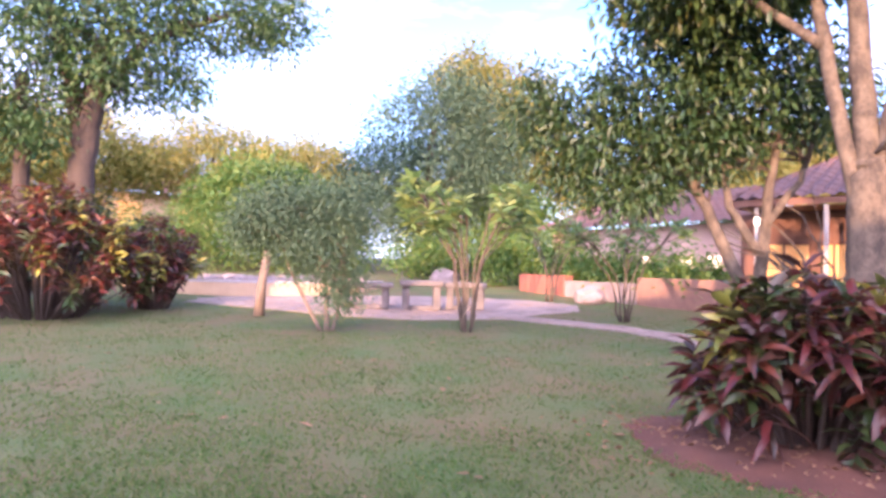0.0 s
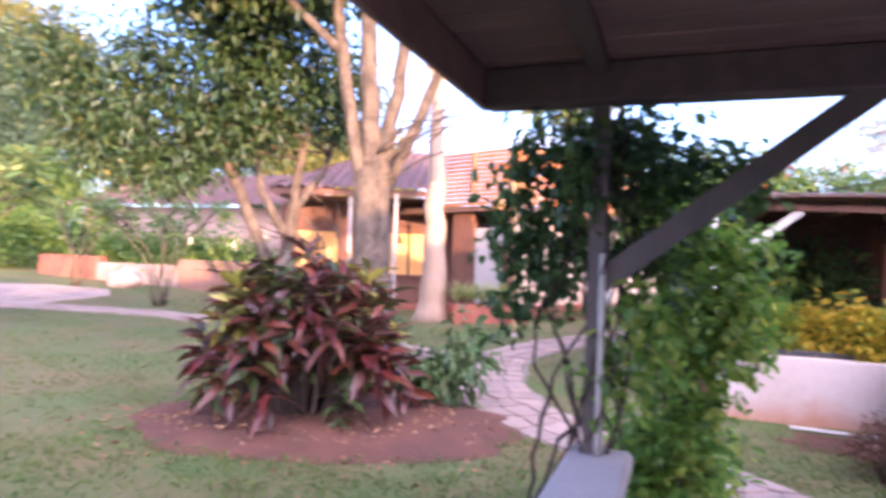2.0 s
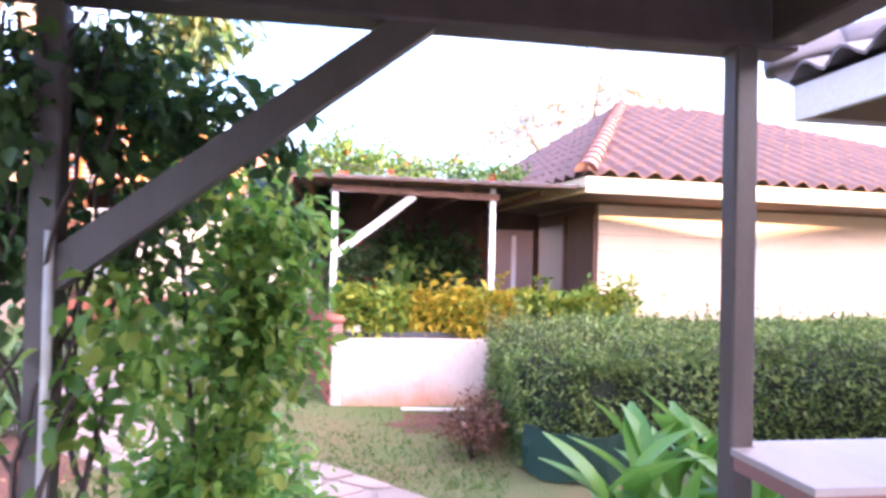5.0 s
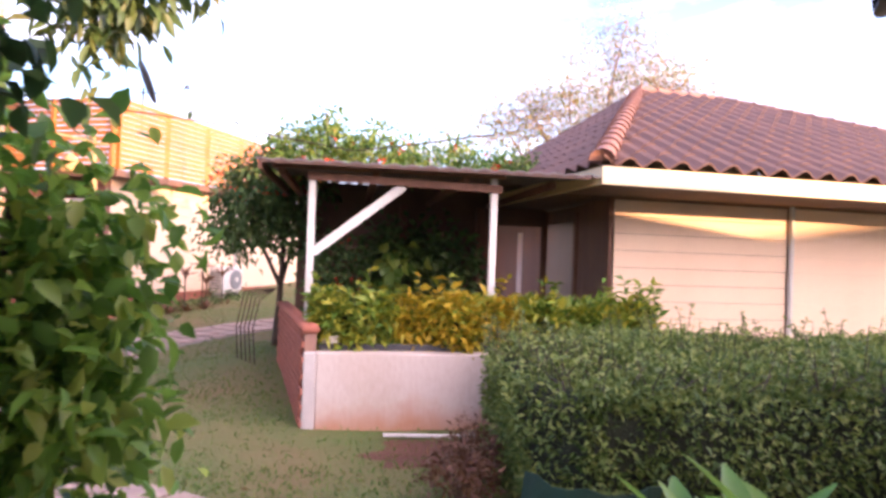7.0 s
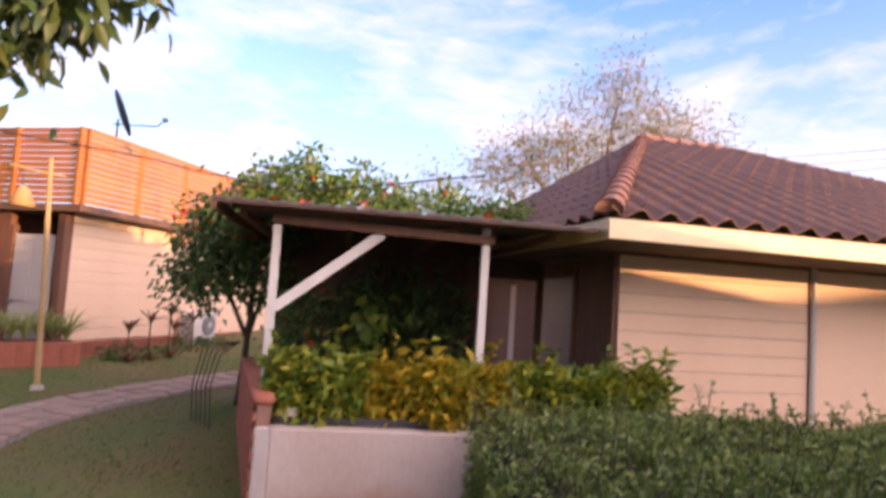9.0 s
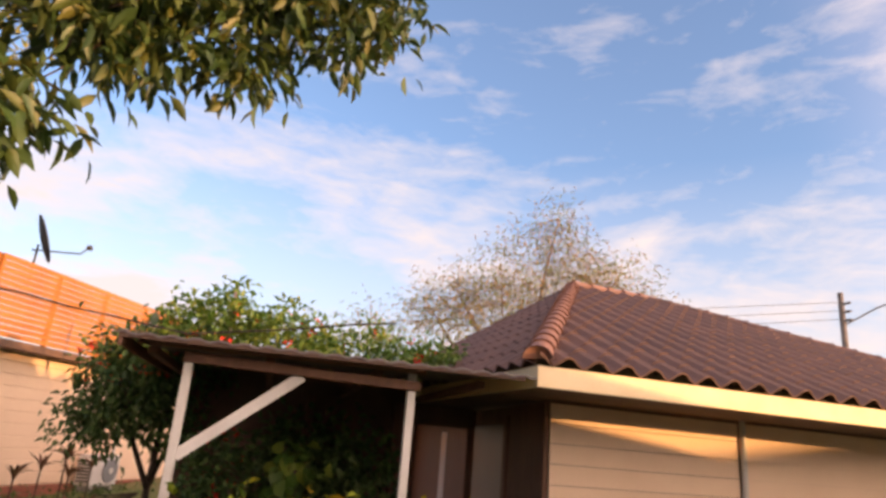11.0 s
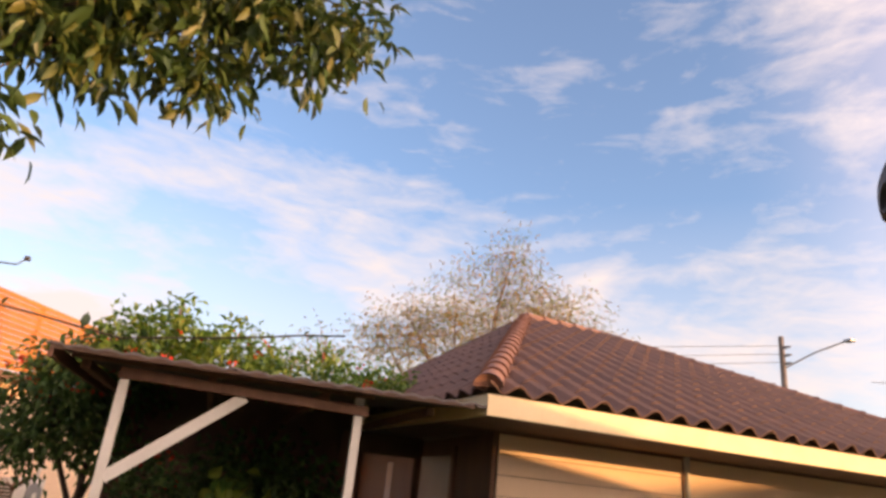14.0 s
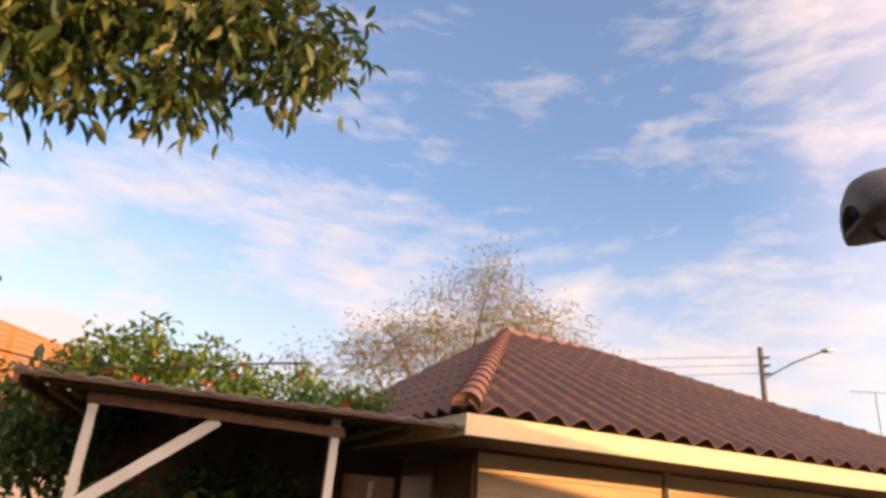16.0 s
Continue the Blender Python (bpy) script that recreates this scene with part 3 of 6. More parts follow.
front_post = porch_post(3.045, -0.115, 0.83, "grey square timber post standing on a concrete sill")
part("conduit", Geo().tube([(2.995, -0.14, 0.832), (2.995, -0.142, 1.3), (2.996, -0.14, 1.62)], 0.013, 8), M_PALE, front_post, "pale plastic conduit", True)
porch_post(2.975, -2.025, 0.0, "grey square timber post beside a counter shelf")
brace = Geo()
b0, b1 = Vector((3.04, -0.11, 1.492)), Vector((3.0, -1.08, 2.24))
d = (b1 - b0).normalized()
sd = Vector((1, 0, 0))
up = d.cross(sd).normalized()
for q in (b0, b1):
    brace.v += [tuple(q + sd * a * 0.035 + up * b * 0.045) for a, b in ((-1, -1), (1, -1), (1, 1), (-1, 1))]
brace.f += [(0, 1, 2, 3), (7, 6, 5, 4), (0, 4, 5, 1), (1, 5, 6, 2), (2, 6, 7, 3), (3, 7, 4, 0)]
tagged(part("corner_brace", brace, M_POST), "grey diagonal timber brace under the porch beam", "brace", kind="structure")
sill = thing("concrete_sill", "low rendered wall with a pale concrete sill", "low wall", (2.2, -0.14, 0), kind="structure")
part("wall_body", Geo().box(1.35, -0.235, 0, 3.10, -0.045, 0.755, 0.01), M_CONC, sill)
part("sill_slab", Geo().box(1.3, -0.27, 0.757, 3.14, -0.015, 0.83, 0.02), M_CONC, sill)
tagged(part("porch_floor", Geo().box(-3.0, 0.0, -0.06, 3.16, -3.35, 0.03, 0.01), M_CONC), "worn grey concrete porch floor", "floor", kind="structure")
shelf = thing("counter_shelf", "pinkish laminate counter shelf fixed beside a grey post", "shelf", (2.85, -2.6, 1.0))
SHELF = [(2.60, -1.985), (2.60, -3.35), (3.0, -3.35), (3.0, -2.065), (2.935, -2.065), (2.935, -1.985)]
part("shelf_top", Geo().slab(SHELF, 1.032, 1.052), M_SHELF, shelf)
part("shelf_edge", Geo().slab([(x + (0.006 if x < 2.7 else -0.006), y - (0.006 if y > -3 else 0)) for x, y in SHELF], 0.992, 1.030), M_SHELFE, shelf, "dark red-brown edge board")


# ---- tiled roofs ----
def tile_slope(geo, a, b, c, d, rib=0.3, course=0.36, wave=0.07):
    """Ribbed clay tiles over the quad a-b (eave) and d-c (ridge), in stepped courses."""
    a, b, c, d = (Vector(q) for q in (a, b, c, d))
    nrm = (b - a).cross(d - a).normalized()
    if nrm.z < 0:
        nrm = -nrm
    across = (b - a).normalized()
    eave = (b - a).length
    rise = (d - a) - across * (d - a).dot(across)
    height, upv = rise.length, rise.normalized()
    left0, right0 = (d - a).dot(across) / height, ((c - b).dot(across)) / height
    rows = max(1, round(height / course))
    per = 6
    for r in range(rows):
        h0, h1 = height * r / rows, height * (r + 1) / rows + 0.03
        lo, hi = max(0, left0 * h0) if left0 > 0 else left0 * h0, eave + right0 * h0
        lo1, hi1 = left0 * min(h1, height), eave + right0 * min(h1, height)
        s0, s1 = math.floor(min(lo, lo1) / rib) * rib, max(hi, hi1)
        k = int((s1 - s0) / rib * per) + 2
        top, bot = [], []
        for i in range(k):
            s = s0 + i * rib / per
            w = wave * (0.5 + 0.5 * math.cos(2 * math.pi * s / rib)) ** 0.8
            bot.append(a + across * min(max(s, lo), hi) + upv * h0 + nrm * (w + 0.018))
            top.append(a + across * min(max(s, lo1), hi1) + upv * min(h1, height) + nrm * (w + 0.004))
        drop = [q - nrm * 0.017 for q in bot]
        geo.add(drop + bot + top, [(i, i + 1, k + i + 1, k + i) for i in range(k - 1)] + [(k + i, k + i + 1, 2 * k + i + 1, 2 * k + i) for i in range(k - 1)])
    return geo


def cap_mesh(r=0.12, length=0.36, domed=False):
    """A half-round ridge tile along x, thicker at one end, which may be a closed dome."""
    q = Geo()
    n = 14 if domed else 8
    rings = [(0, r * 1.12), (0.05, r * 1.12), (0.06, r), (length, r * 0.94)]
    if domed:
        rings = [(-0.045, r * 0.5), (-0.035, r * 0.8), (-0.018, r * 1.02), (0.01, r * 1.12), (0.08, r * 1.14), (length, r * 1.0)]
    for x, rr in rings:
        q.v += [(x, rr * math.cos(math.pi * k / n), rr * math.sin(math.pi * k / n) * 0.9) for k in range(n + 1)]
    m1 = n + 1
    q.f += [(i * m1 + k, i * m1 + k + 1, (i + 1) * m1 + k + 1, (i + 1) * m1 + k) for i in range(len(rings) - 1) for k in range(n)]
    if domed:
        q.f += [(i * m1, (i + 1) * m1, (i + 1) * m1 + n, i * m1 + n) for i in range(len(rings) - 1)]
    q.f.append(tuple(range(n + 1)))
    return q


CAP = cap_mesh().mesh("ridge_tile", M_RIDGE, True)
CAPG = cap_mesh(0.128, 0.34, True).mesh("ridge_tile", M_ROOFG, True)


def cap_run(parent, a, b, data=CAP, step=0.31, lift=0.03):
    a, b = Vector(a), Vector(b)
    n = max(1, int((b - a).length / step))
    rot = (b - a).to_track_quat("X", "Z").to_matrix().to_4x4()
    for k in range(n):
        q = new("ridge_tile", data)
        q.parent = parent
        q.matrix_parent_inverse = parent.matrix_world.inverted()
        q.matrix_basis = Matrix.Translation(a + (b - a) * k / n + Vector((0, 0, lift))) @ rot


# ---- the peach bungalow behind the hedge ----
RC, RF, RBL, RBR = Vector((8.46, -3.68, 2.60)), Vector((9.25, -13.2, 2.60)), Vector((17.6, -2.95, 2.60)), Vector((18.5, -13.2, 2.60))
PK, PE = Vector((13.29, -6.25, 4.68)), Vector((13.45, -7.9, 4.66))
bung = thing("bungalow", "peach boarded bungalow with a brown clay tile hip roof", "house", (13, -8.5, 0.1))
g = Geo()
tile_slope(g, RC, RF, PE, PK, 0.3, 0.36, 0.095)
part("front_roof", g, M_TILE, bung, smooth=False)
part("side_roof", tile_slope(Geo(), RBL, RC, PK, PK), M_TILE, bung)
part("back_roof", Geo().add([RBL, RBR, PE, PK], [(0, 3, 2, 1)]), M_TILE, bung)
part("end_roof", tile_slope(Geo(), RF, RBR, PE, PE), M_TILE, bung)
cap_run(bung, RC + Vector((0.02, -0.01, 0.03)), PK)
cap_run(bung, PK, PE)
cap_run(bung, RF, PE)
fdir = (RF - RC).normalized()
fin = Vector((-fdir.y, fdir.x, 0))
if fin.x < 0:
    fin = -fin


def wall_frame(origin, along):
    """Local axes on a wall: x along it, y into it, z up."""
    along = Vector(along).normalized()
    inn = Vector((-along.y, along.x, 0))
    return Matrix(((along.x, inn.x, 0, origin[0]), (along.y, inn.y, 0, origin[1]), (0, 0, 1, origin[2] if len(origin) > 2 else 0), (0, 0, 0, 1)))


F = wall_frame((8.46, -3.68), (fdir.x, fdir.y))
part("fascia", Geo().box(0.02, 0.02, 2.42, 10.2, 0.05, 2.605, 0.004, F), M_FASCIA, bung, "cream fascia board under the tiles")
part("soffit", Geo().box(0.05, 0.055, 2.44, 10.1, 1.5, 2.46, 0.0, F), M_SOFFIT, bung)
sdir = (RBL - RC).normalized()
S = wall_frame((8.46, -3.68), (-sdir.x, -sdir.y))
part("side_fascia", Geo().box(-9.0, 0.02, 2.42, -0.03, 0.05, 2.605, 0.004, S), M_FASCIA, bung)
part("side_soffit", Geo().box(-9.0, 0.055, 2.425, -1.4, 0.85, 2.44, 0.0, S), M_SOFFIT, bung)
WF = wall_frame((9.84, -4.42), (fdir.x, fdir.y))
part("front_wall", Geo().box(0.0, 0.03, 0, 8.8, 0.16, 2.438, 0.004, WF), M_BRICKJ, bung)
board = Geo().box(0, 0, 0, 2.49, 0.026, 0.204, 0.003).mesh("wall_board", M_WALL)
board2 = Geo().box(0, 0, 0, 6.21, 0.026, 0.2095, 0.001).mesh("wall_board", M_WALL)
for k in range(11):
    for x0, data in ((0.0, board), (2.58, board2)):
        q = new("wall_board", data)
        q.parent = bung
        q.matrix_parent_inverse = bung.matrix_world.inverted()
        q.matrix_basis = WF @ Matrix.Translation((x0, 0, 0.1 + k * 0.2105))
part("downpipe", Geo().tube([WF @ Vector((2.535, -0.03, 0.1)), WF @ Vector((2.535, -0.03, 2.435))], 0.035, 10), M_PALE, bung, "pale grey drain pipe")
part("side_wall", Geo().box(10.0, -4.42, 0, 17.3, -4.56, 2.42, 0.0), M_BROWN, bung)
part("corner_column", Geo().box(9.87, -4.36, 0, 10.95, -4.415, 2.42, 0.01), M_BROWN, bung)
sdoor = part("door", Geo().box(11.1, -4.37, 0.05, 12.45, -4.415, 2.2, 0.01), M_DOORB, bung, "flat grey door")
part("door_frame", Geo().box(10.98, -4.33, 0.05, 11.09, -4.415, 2.3, 0.008), M_BROWN, sdoor)
part("column", Geo().box(12.55, -4.3, 0, 13.7, -4.415, 2.42, 0.01), M_BROWN, bung)
part("column", Geo().box(16.6, -4.1, 0, 17.3, -4.415, 2.42, 0.01), M_BROWN, bung)
part("light_panel", Geo().box(13.95, -4.38, 0.8, 14.35, -4.415, 2.12, 0.01), M_WHITE, bung, "pale panel in the side wall")

# ---- neighbouring grey-tiled building by the porch ----
nb = thing("porch_building", "grey tiled building beside the porch", "house", (-3, -8, 0))
# Beyond the near roof corner, unseen length and ridge are sized to cast shade.
n0, n1, n2, n3 = Vector((4.20, -3.035, 2.482)), Vector((4.20, -15, 2.482)), Vector((-14, -15, 2.482)), Vector((-14, -3.035, 2.482))
r0, r1 = Vector((0.2, -9.0, 4.0)), Vector((-9.0, -9.0, 4.0))
part("roof", tile_slope(Geo(), n3, n0, r0, r1, 0.24), M_ROOFG, nb)
part("end_roof", tile_slope(Geo(), n0, n1, r0, r0, 0.24), M_ROOFG, nb)
part("back_roof", Geo().add([n1, n2, r1, r0], [(0, 1, 2, 3)]), M_ROOFG, nb)
part("end_roof", Geo().add([n2, n3, r1], [(0, 1, 2)]), M_ROOFG, nb)
cap_run(nb, n0 + Vector((0.02, 0.0, 0.03)), r0, CAPG, lift=0.06)
part("fascia", Geo().box(-14, -3.10, 2.30, 4.13, -3.07, 2.475, 0.004), M_WHITE, nb)
part("fascia", Geo().box(4.10, -3.104, 2.30, 4.13, -15, 2.475, 0.004), M_WHITE, nb)
part("soffit", Geo().box(-14, -3.105, 2.32, 4.095, -15, 2.34, 0.0), M_SOFFIT, nb)
part("wall", Geo().box(-13.5, -3.4, 0, 3.6, -3.55, 2.318, 0.005), M_WALL, nb)
part("wall", Geo().box(3.45, -3.56, 0, 3.6, -14.5, 2.318, 0.005), M_WALL, nb)
# Two unseen walls, added so that low sun only reaches the upper parts.
tagged(part("sun_block_south", Geo().box(-30, -26, 0, 26, -25.7, 4.9, 0.0), M_WHITE), "unseen plain wall added to block the low sun", "wall", kind="structure")
tagged(part("sun_block_west", Geo().box(-22, -26, 0, -21.7, 20, 4.2, 0.0), M_WHITE), "unseen plain wall added to block the low sun", "wall", kind="structure")

# ---- open shelter with the planter wall ----
shel = thing("garden_shelter", "open lean-to shelter on pale posts with a dark sheet roof", "shelter", (9.8, -1.8, 0.1))
for y, z in ((-0.795, 2.35), (-2.675, 2.46)):
    part("post", Geo().box(8.868, y - 0.036, -0.05, 8.932, y + 0.036, z, 0.004), M_PALE, shel, "pale painted post")
tilt = Matrix.Translation((0, -0.75, 2.395)) @ Matrix.Rotation(0.024, 4, "X")
part("front_beam", Geo().box(8.835, 0.0, -0.042, 8.865, -2.0, 0.042, 0.005, tilt), M_BROWN, shel)
part("purlin", Geo().box(8.80, -0.40, 2.455, 8.86, -2.78, 2.515, 0.005), M_BROWN, shel)
b0, b1 = Vector((8.9, -0.82, 1.62)), Vector((8.9, -1.72, 2.335))
bg = Geo()
d = (b1 - b0).normalized()
up = d.cross(Vector((1, 0, 0)))
for q in (b0, b1):
    bg.v += [tuple(q + Vector((a * 0.025, 0, 0)) + up * b * 0.045) for a, b in ((-1, -1), (1, -1), (1, 1), (-1, 1))]
bg.f += [(0, 1, 2, 3), (7, 6, 5, 4), (0, 4, 5, 1), (1, 5, 6, 2), (2, 6, 7, 3), (3, 7, 4, 0)]
part("brace", bg, M_PALE, shel, "pale diagonal brace")
part("sheet_roof", tile_slope(Geo(), (8.5, -3.75, 2.475), (8.5, -0.28, 2.475), (12.6, -0.28, 2.72), (12.6, -3.75, 2.72), 0.18, 2.2, 0.02), M_ROOFG, shel)
part("roof_board", Geo().box(8.52, -0.30, 2.40, 12.4, -0.33, 2.50, 0.004), M_BROWN, shel)
part("eave_board", Geo().box(8.515, -0.30, 2.46, 8.545, -3.6, 2.495, 0.004), M_SOFFIT, shel)
for k in range(4):
    part("rafter", Geo().box(8.95, -0.45 - k * 0.95, 2.40, 12.4, -0.52 - k * 0.95, 2.47, 0.004), M_BROWN, shel)
for y in (-0.6, -2.0, -3.21):
    part("back_post", Geo().box(12.2, y - 0.06, 0.1, 12.32, y + 0.06, 2.40, 0.006), M_BROWN, shel)
# Added dark sheets keep sky out of the shelter's back and its inside dim.
part("dark_backing", Geo().box(12.33, -0.4, 0.0, 12.40, -3.3, 2.70, 0.0), M_SOFFIT, shel)
part("dark_gap_closure", Geo().box(12.33, -3.3, 2.15, 12.40, -4.30, 2.70, 0.0), M_SOFFIT, shel)

pw = thing("planter_wall", "low white rendered planter wall with rust stains at its foot", "wall", (8.4, -2.2, 0.05), kind="structure")
part("render", Geo().box(8.34, -0.92, -0.15, 8.50, -3.9, 0.695, 0.012), M_PLANTER, pw)
part("corner_pier", Geo().box(8.325, -0.80, -0.15, 8.51, -0.918, 0.70, 0.015), M_CONC, pw)
part("planter_lining", Geo().box(8.49, -0.93, 0.70, 8.53, -3.8, 0.76, 0.004), M_DARK, pw)
part("planter_soil", Geo().box(8.505, -0.93, 0.0, 8.86, -3.85, 0.66, 0.01), M_SOIL, pw)
part("tile_piece", Geo().box(8.50, -0.96, 0.70, 8.52, -1.12, 0.83, 0.004), M_WHITE, pw, "white tile leaning in the planter")
BW = wall_frame((8.33, -0.78), (2.87, 0.52))
bw = thing("brick_wall", "low red brick garden wall with a rounded top", "wall", (9.8, -0.5, 0.1), kind="structure")
part("core", Geo().box(0.01, -0.14, -0.2, 2.9, -0.03, 0.88, 0.004, BW), M_BRICKJ, bw)
cop = Geo()
cop.box(-0.02, -0.17, 0.865, 2.92, 0.005, 0.945, 0.035, BW)
part("coping", cop, M_BRICK, bw, smooth=True)
brick_data = Geo().box(0, 0, 0, 0.205, 0.028, 0.062, 0.005).mesh("brick", M_BRICK)
for r in range(-2, 12):
    for k in range(13):
        x0 = k * 0.217 - (0.108 if r % 2 else 0)
        if x0 < 0 or x0 > 2.7:
            continue
        q = new("brick", brick_data)
        q.parent = bw
        q.matrix_parent_inverse = bw.matrix_world.inverted()
        q.matrix_basis = BW @ Matrix.Translation((x0, -0.028, 0.0 + r * 0.0735))
tagged(part("ground_pipe", Geo().tube([(8.12, -1.55, -0.012), (8.1, -2.1, -0.02), (8.14, -3.0, -0.02)], 0.018, 8), M_PALE), "white plastic pipe lying along the wall foot", "pipe")

# ---- the far house with the slatted timber parapet ----
hb = thing("parapet_house", "peach boarded house with a slatted orange timber parapet", "house", (17, 4, 0.3))
UB, VB = Vector((0.92, -0.39, 0)).normalized(), Vector((0.39, 0.92, 0)).normalized()
C0 = Vector((14.38, 2.92, 0))
PU, PV = wall_frame((14.38, 2.92), UB), wall_frame((14.38, 2.92), VB)
slat_u = Geo().box(0, -0.012, 0, 8.5, 0.012, 0.083, 0.003).mesh("slat", M_SLAT)
slat_v = Geo().box(0, -0.012, 0, 2.6, 0.012, 0.083, 0.003).mesh("slat", M_SLAT)
for k in range(13):
    for fr, data in ((PU, slat_u), (PV, slat_v)):
        q = new("slat", data)
        q.parent = hb
        q.matrix_parent_inverse = hb.matrix_world.inverted()
        q.matrix_basis = fr @ Matrix.Translation((0.03, 0, 2.98 + k * 0.098))
for fr, ln in ((PU, 8.5), (PV, 2.6)):
    for k in range(int(ln / 1.3) + 1):
        part("parapet_post", Geo().box(0.04 + k * 1.3, 0.016, 2.95, 0.11 + k * 1.3, 0.08, 4.24, 0.004, fr), M_SLAT, hb)
part("roof_slab", Geo().slab([tuple((C0 + UB * a + VB * b)[:2]) for a, b in ((0.0, 0.0), (8.4, 0.0), (8.4, 7.0), (0.0, 7.0))], 2.84, 2.96), M_SOFFIT, hb)
WC = C0 + UB * 0.18 + VB * 0.42
WU, WV = wall_frame(WC[:2], UB), wall_frame(WC[:2], VB)
part("side_wall", Geo().box(0, 0.03, 0.2, 8.0, 0.16, 2.835, 0.0, WU), M_WALL, hb)
hboard = Geo().box(0, 0, 0, 8.0, 0.026, 0.196, 0.004).mesh("wall_board", M_WALL)
for k in range(11):
    q = new("wall_board", hboard)
    q.parent = hb
    q.matrix_parent_inverse = hb.matrix_world.inverted()
    q.matrix_basis = WU @ Matrix.Translation((0.16, 0.002, 0.68 + k * 0.2))
part("base_band", Geo().box(-0.02, -0.03, 0.15, 8.0, 0.025, 0.66, 0.01, WU), M_BRICK, hb, "painted red plinth")
part("corner_post", Geo().box(-0.02, -0.02, 0.15, 0.15, 0.15, 2.835, 0.01, WU), M_BROWN, hb)
part("front_wall", Geo().box(1.15, -0.12, 0.2, 1.75, -0.0, 2.835, 0.0, WV), M_BROWN, hb)
part("far_wall", Geo().box(1.6, -2.4, 0.2, 1.75, -0.125, 2.835, 0.0, WV), M_BROWN, hb)
hdoor = part("door", Geo().box(0.24, -0.07, 0.33, 1.05, -0.03, 2.45, 0.008, WV), M_DOOR, hb, "pale grey panelled door")
for z0, z1 in ((0.5, 1.15), (1.3, 2.3)):
    for x0, x1 in ((0.34, 0.62), (0.68, 0.95)):
        part("door_panel", Geo().box(x0, -0.028, z0, x1, -0.012, z1, 0.006, WV), M_DOOR, hdoor)
part("door_knob", Geo().tube([WV @ Vector((0.97, -0.03, 1.3)), WV @ Vector((0.97, 0.05, 1.3))], [0.02, 0.03], 8), M_METAL, hdoor)
part("door_jamb", Geo().box(1.07, -0.1, 0.3, 1.15, 0.0, 2.6, 0.006, WV), M_BROWN, hb)
part("downpipe", Geo().tube([WU @ Vector((4.2, -0.06, 0.4)), WU @ Vector((4.2, -0.06, 2.8))], 0.035, 8), M_PALE, hb)

dish = thing("satellite_dish", "dark mesh satellite dish on a pole behind the parapet", "satellite dish", (15.8, 2.9, 4.2))
part("mast", Geo().tube([(15.75, 2.95, 3.9), (15.75, 2.95, 4.75)], 0.02, 8), M_DARK, dish)
g = Geo()
cd, ax = Vector((15.72, 2.92, 4.85)), Vector((0.34, -0.86, 0.38)).normalized()
o1 = ax.orthogonal().normalized()
o2 = ax.cross(o1)
for i in range(5):
    r = 0.44 * i / 4
    g.v += [tuple(cd + (o1 * math.cos(a) + o2 * math.sin(a)) * r + ax * (r * r * 0.22)) for a in (2 * math.pi * k / 20 for k in range(20))]
g.f += [(i * 20 + k, i * 20 + (k + 1) % 20, (i + 1) * 20 + (k + 1) % 20, (i + 1) * 20 + k) for i in range(4) for k in range(20)]
bowl = part("bowl", g, M_DARK, dish, smooth=True)
bowl.modifiers.new("thick", "SOLIDIFY").thickness = 0.015
part("feed_arm", Geo().tube([cd - o1 * 0.35 + Vector((0, 0, -0.38)), (15.93, 2.3, 4.72), (15.95, 2.19, 4.86)], 0.014, 6), M_DARK, dish)
part("feed_horn", Geo().box(15.91, 2.13, 4.82, 15.99, 2.22, 4.90, 0.01), M_DARK, dish)

ac = thing("air_conditioner", "white outdoor air conditioner unit on the wall foot", "air conditioner", tuple(WU @ Vector((3.4, -0.3, 0.5))))
AF = WU @ Matrix.Translation((3.15, -0.42, 0.62))
part("casing", Geo().box(0, 0, 0, 0.82, 0.34, 0.58, 0.02, AF), M_ACW, ac)
part("fan_grille", Geo().tube([AF @ Vector((0.53, -0.002, 0.29)), AF @ Vector((0.53, -0.03, 0.29))], [0.23, 0.22], 20), M_METAL, ac)
part("fan_hub", Geo().tube([AF @ Vector((0.53, -0.031, 0.29)), AF @ Vector((0.53, -0.045, 0.29))], 0.06, 12), M_ACW, ac)
for k in range(7):
    part("vent_slat", Geo().box(-0.012, 0.04, 0.08 + k * 0.06, -0.002, 0.3, 0.11 + k * 0.06, 0.003, AF), M_DARK, ac)
for x in (0.1, 0.66):
    part("foot", Geo().box(x, 0.02, -0.32, x + 0.07, 0.32, -0.002, 0.005, AF), M_CONC, ac)

pb = thing("planter_box", "red brick planter box with striped spider plants", "planter", (13.9, 3.4, 0.28))
PB = wall_frame((13.45, 4.1), (0.95, -1.35))
part("box_wall", Geo().box(0, 0, 0.2, 1.68, 0.5, 0.72, 0.015, PB), M_BRICK, pb)
part("box_soil", Geo().box(0.06, 0.06, 0.722, 1.62, 0.44, 0.735, 0.0, PB), M_SOIL, pb)
for k in range(9):
    part("pilaster", Geo().box(0.02 + k * 0.2, -0.018, 0.2, 0.11 + k * 0.2, -0.002, 0.71, 0.004, PB), M_BRICK, pb)


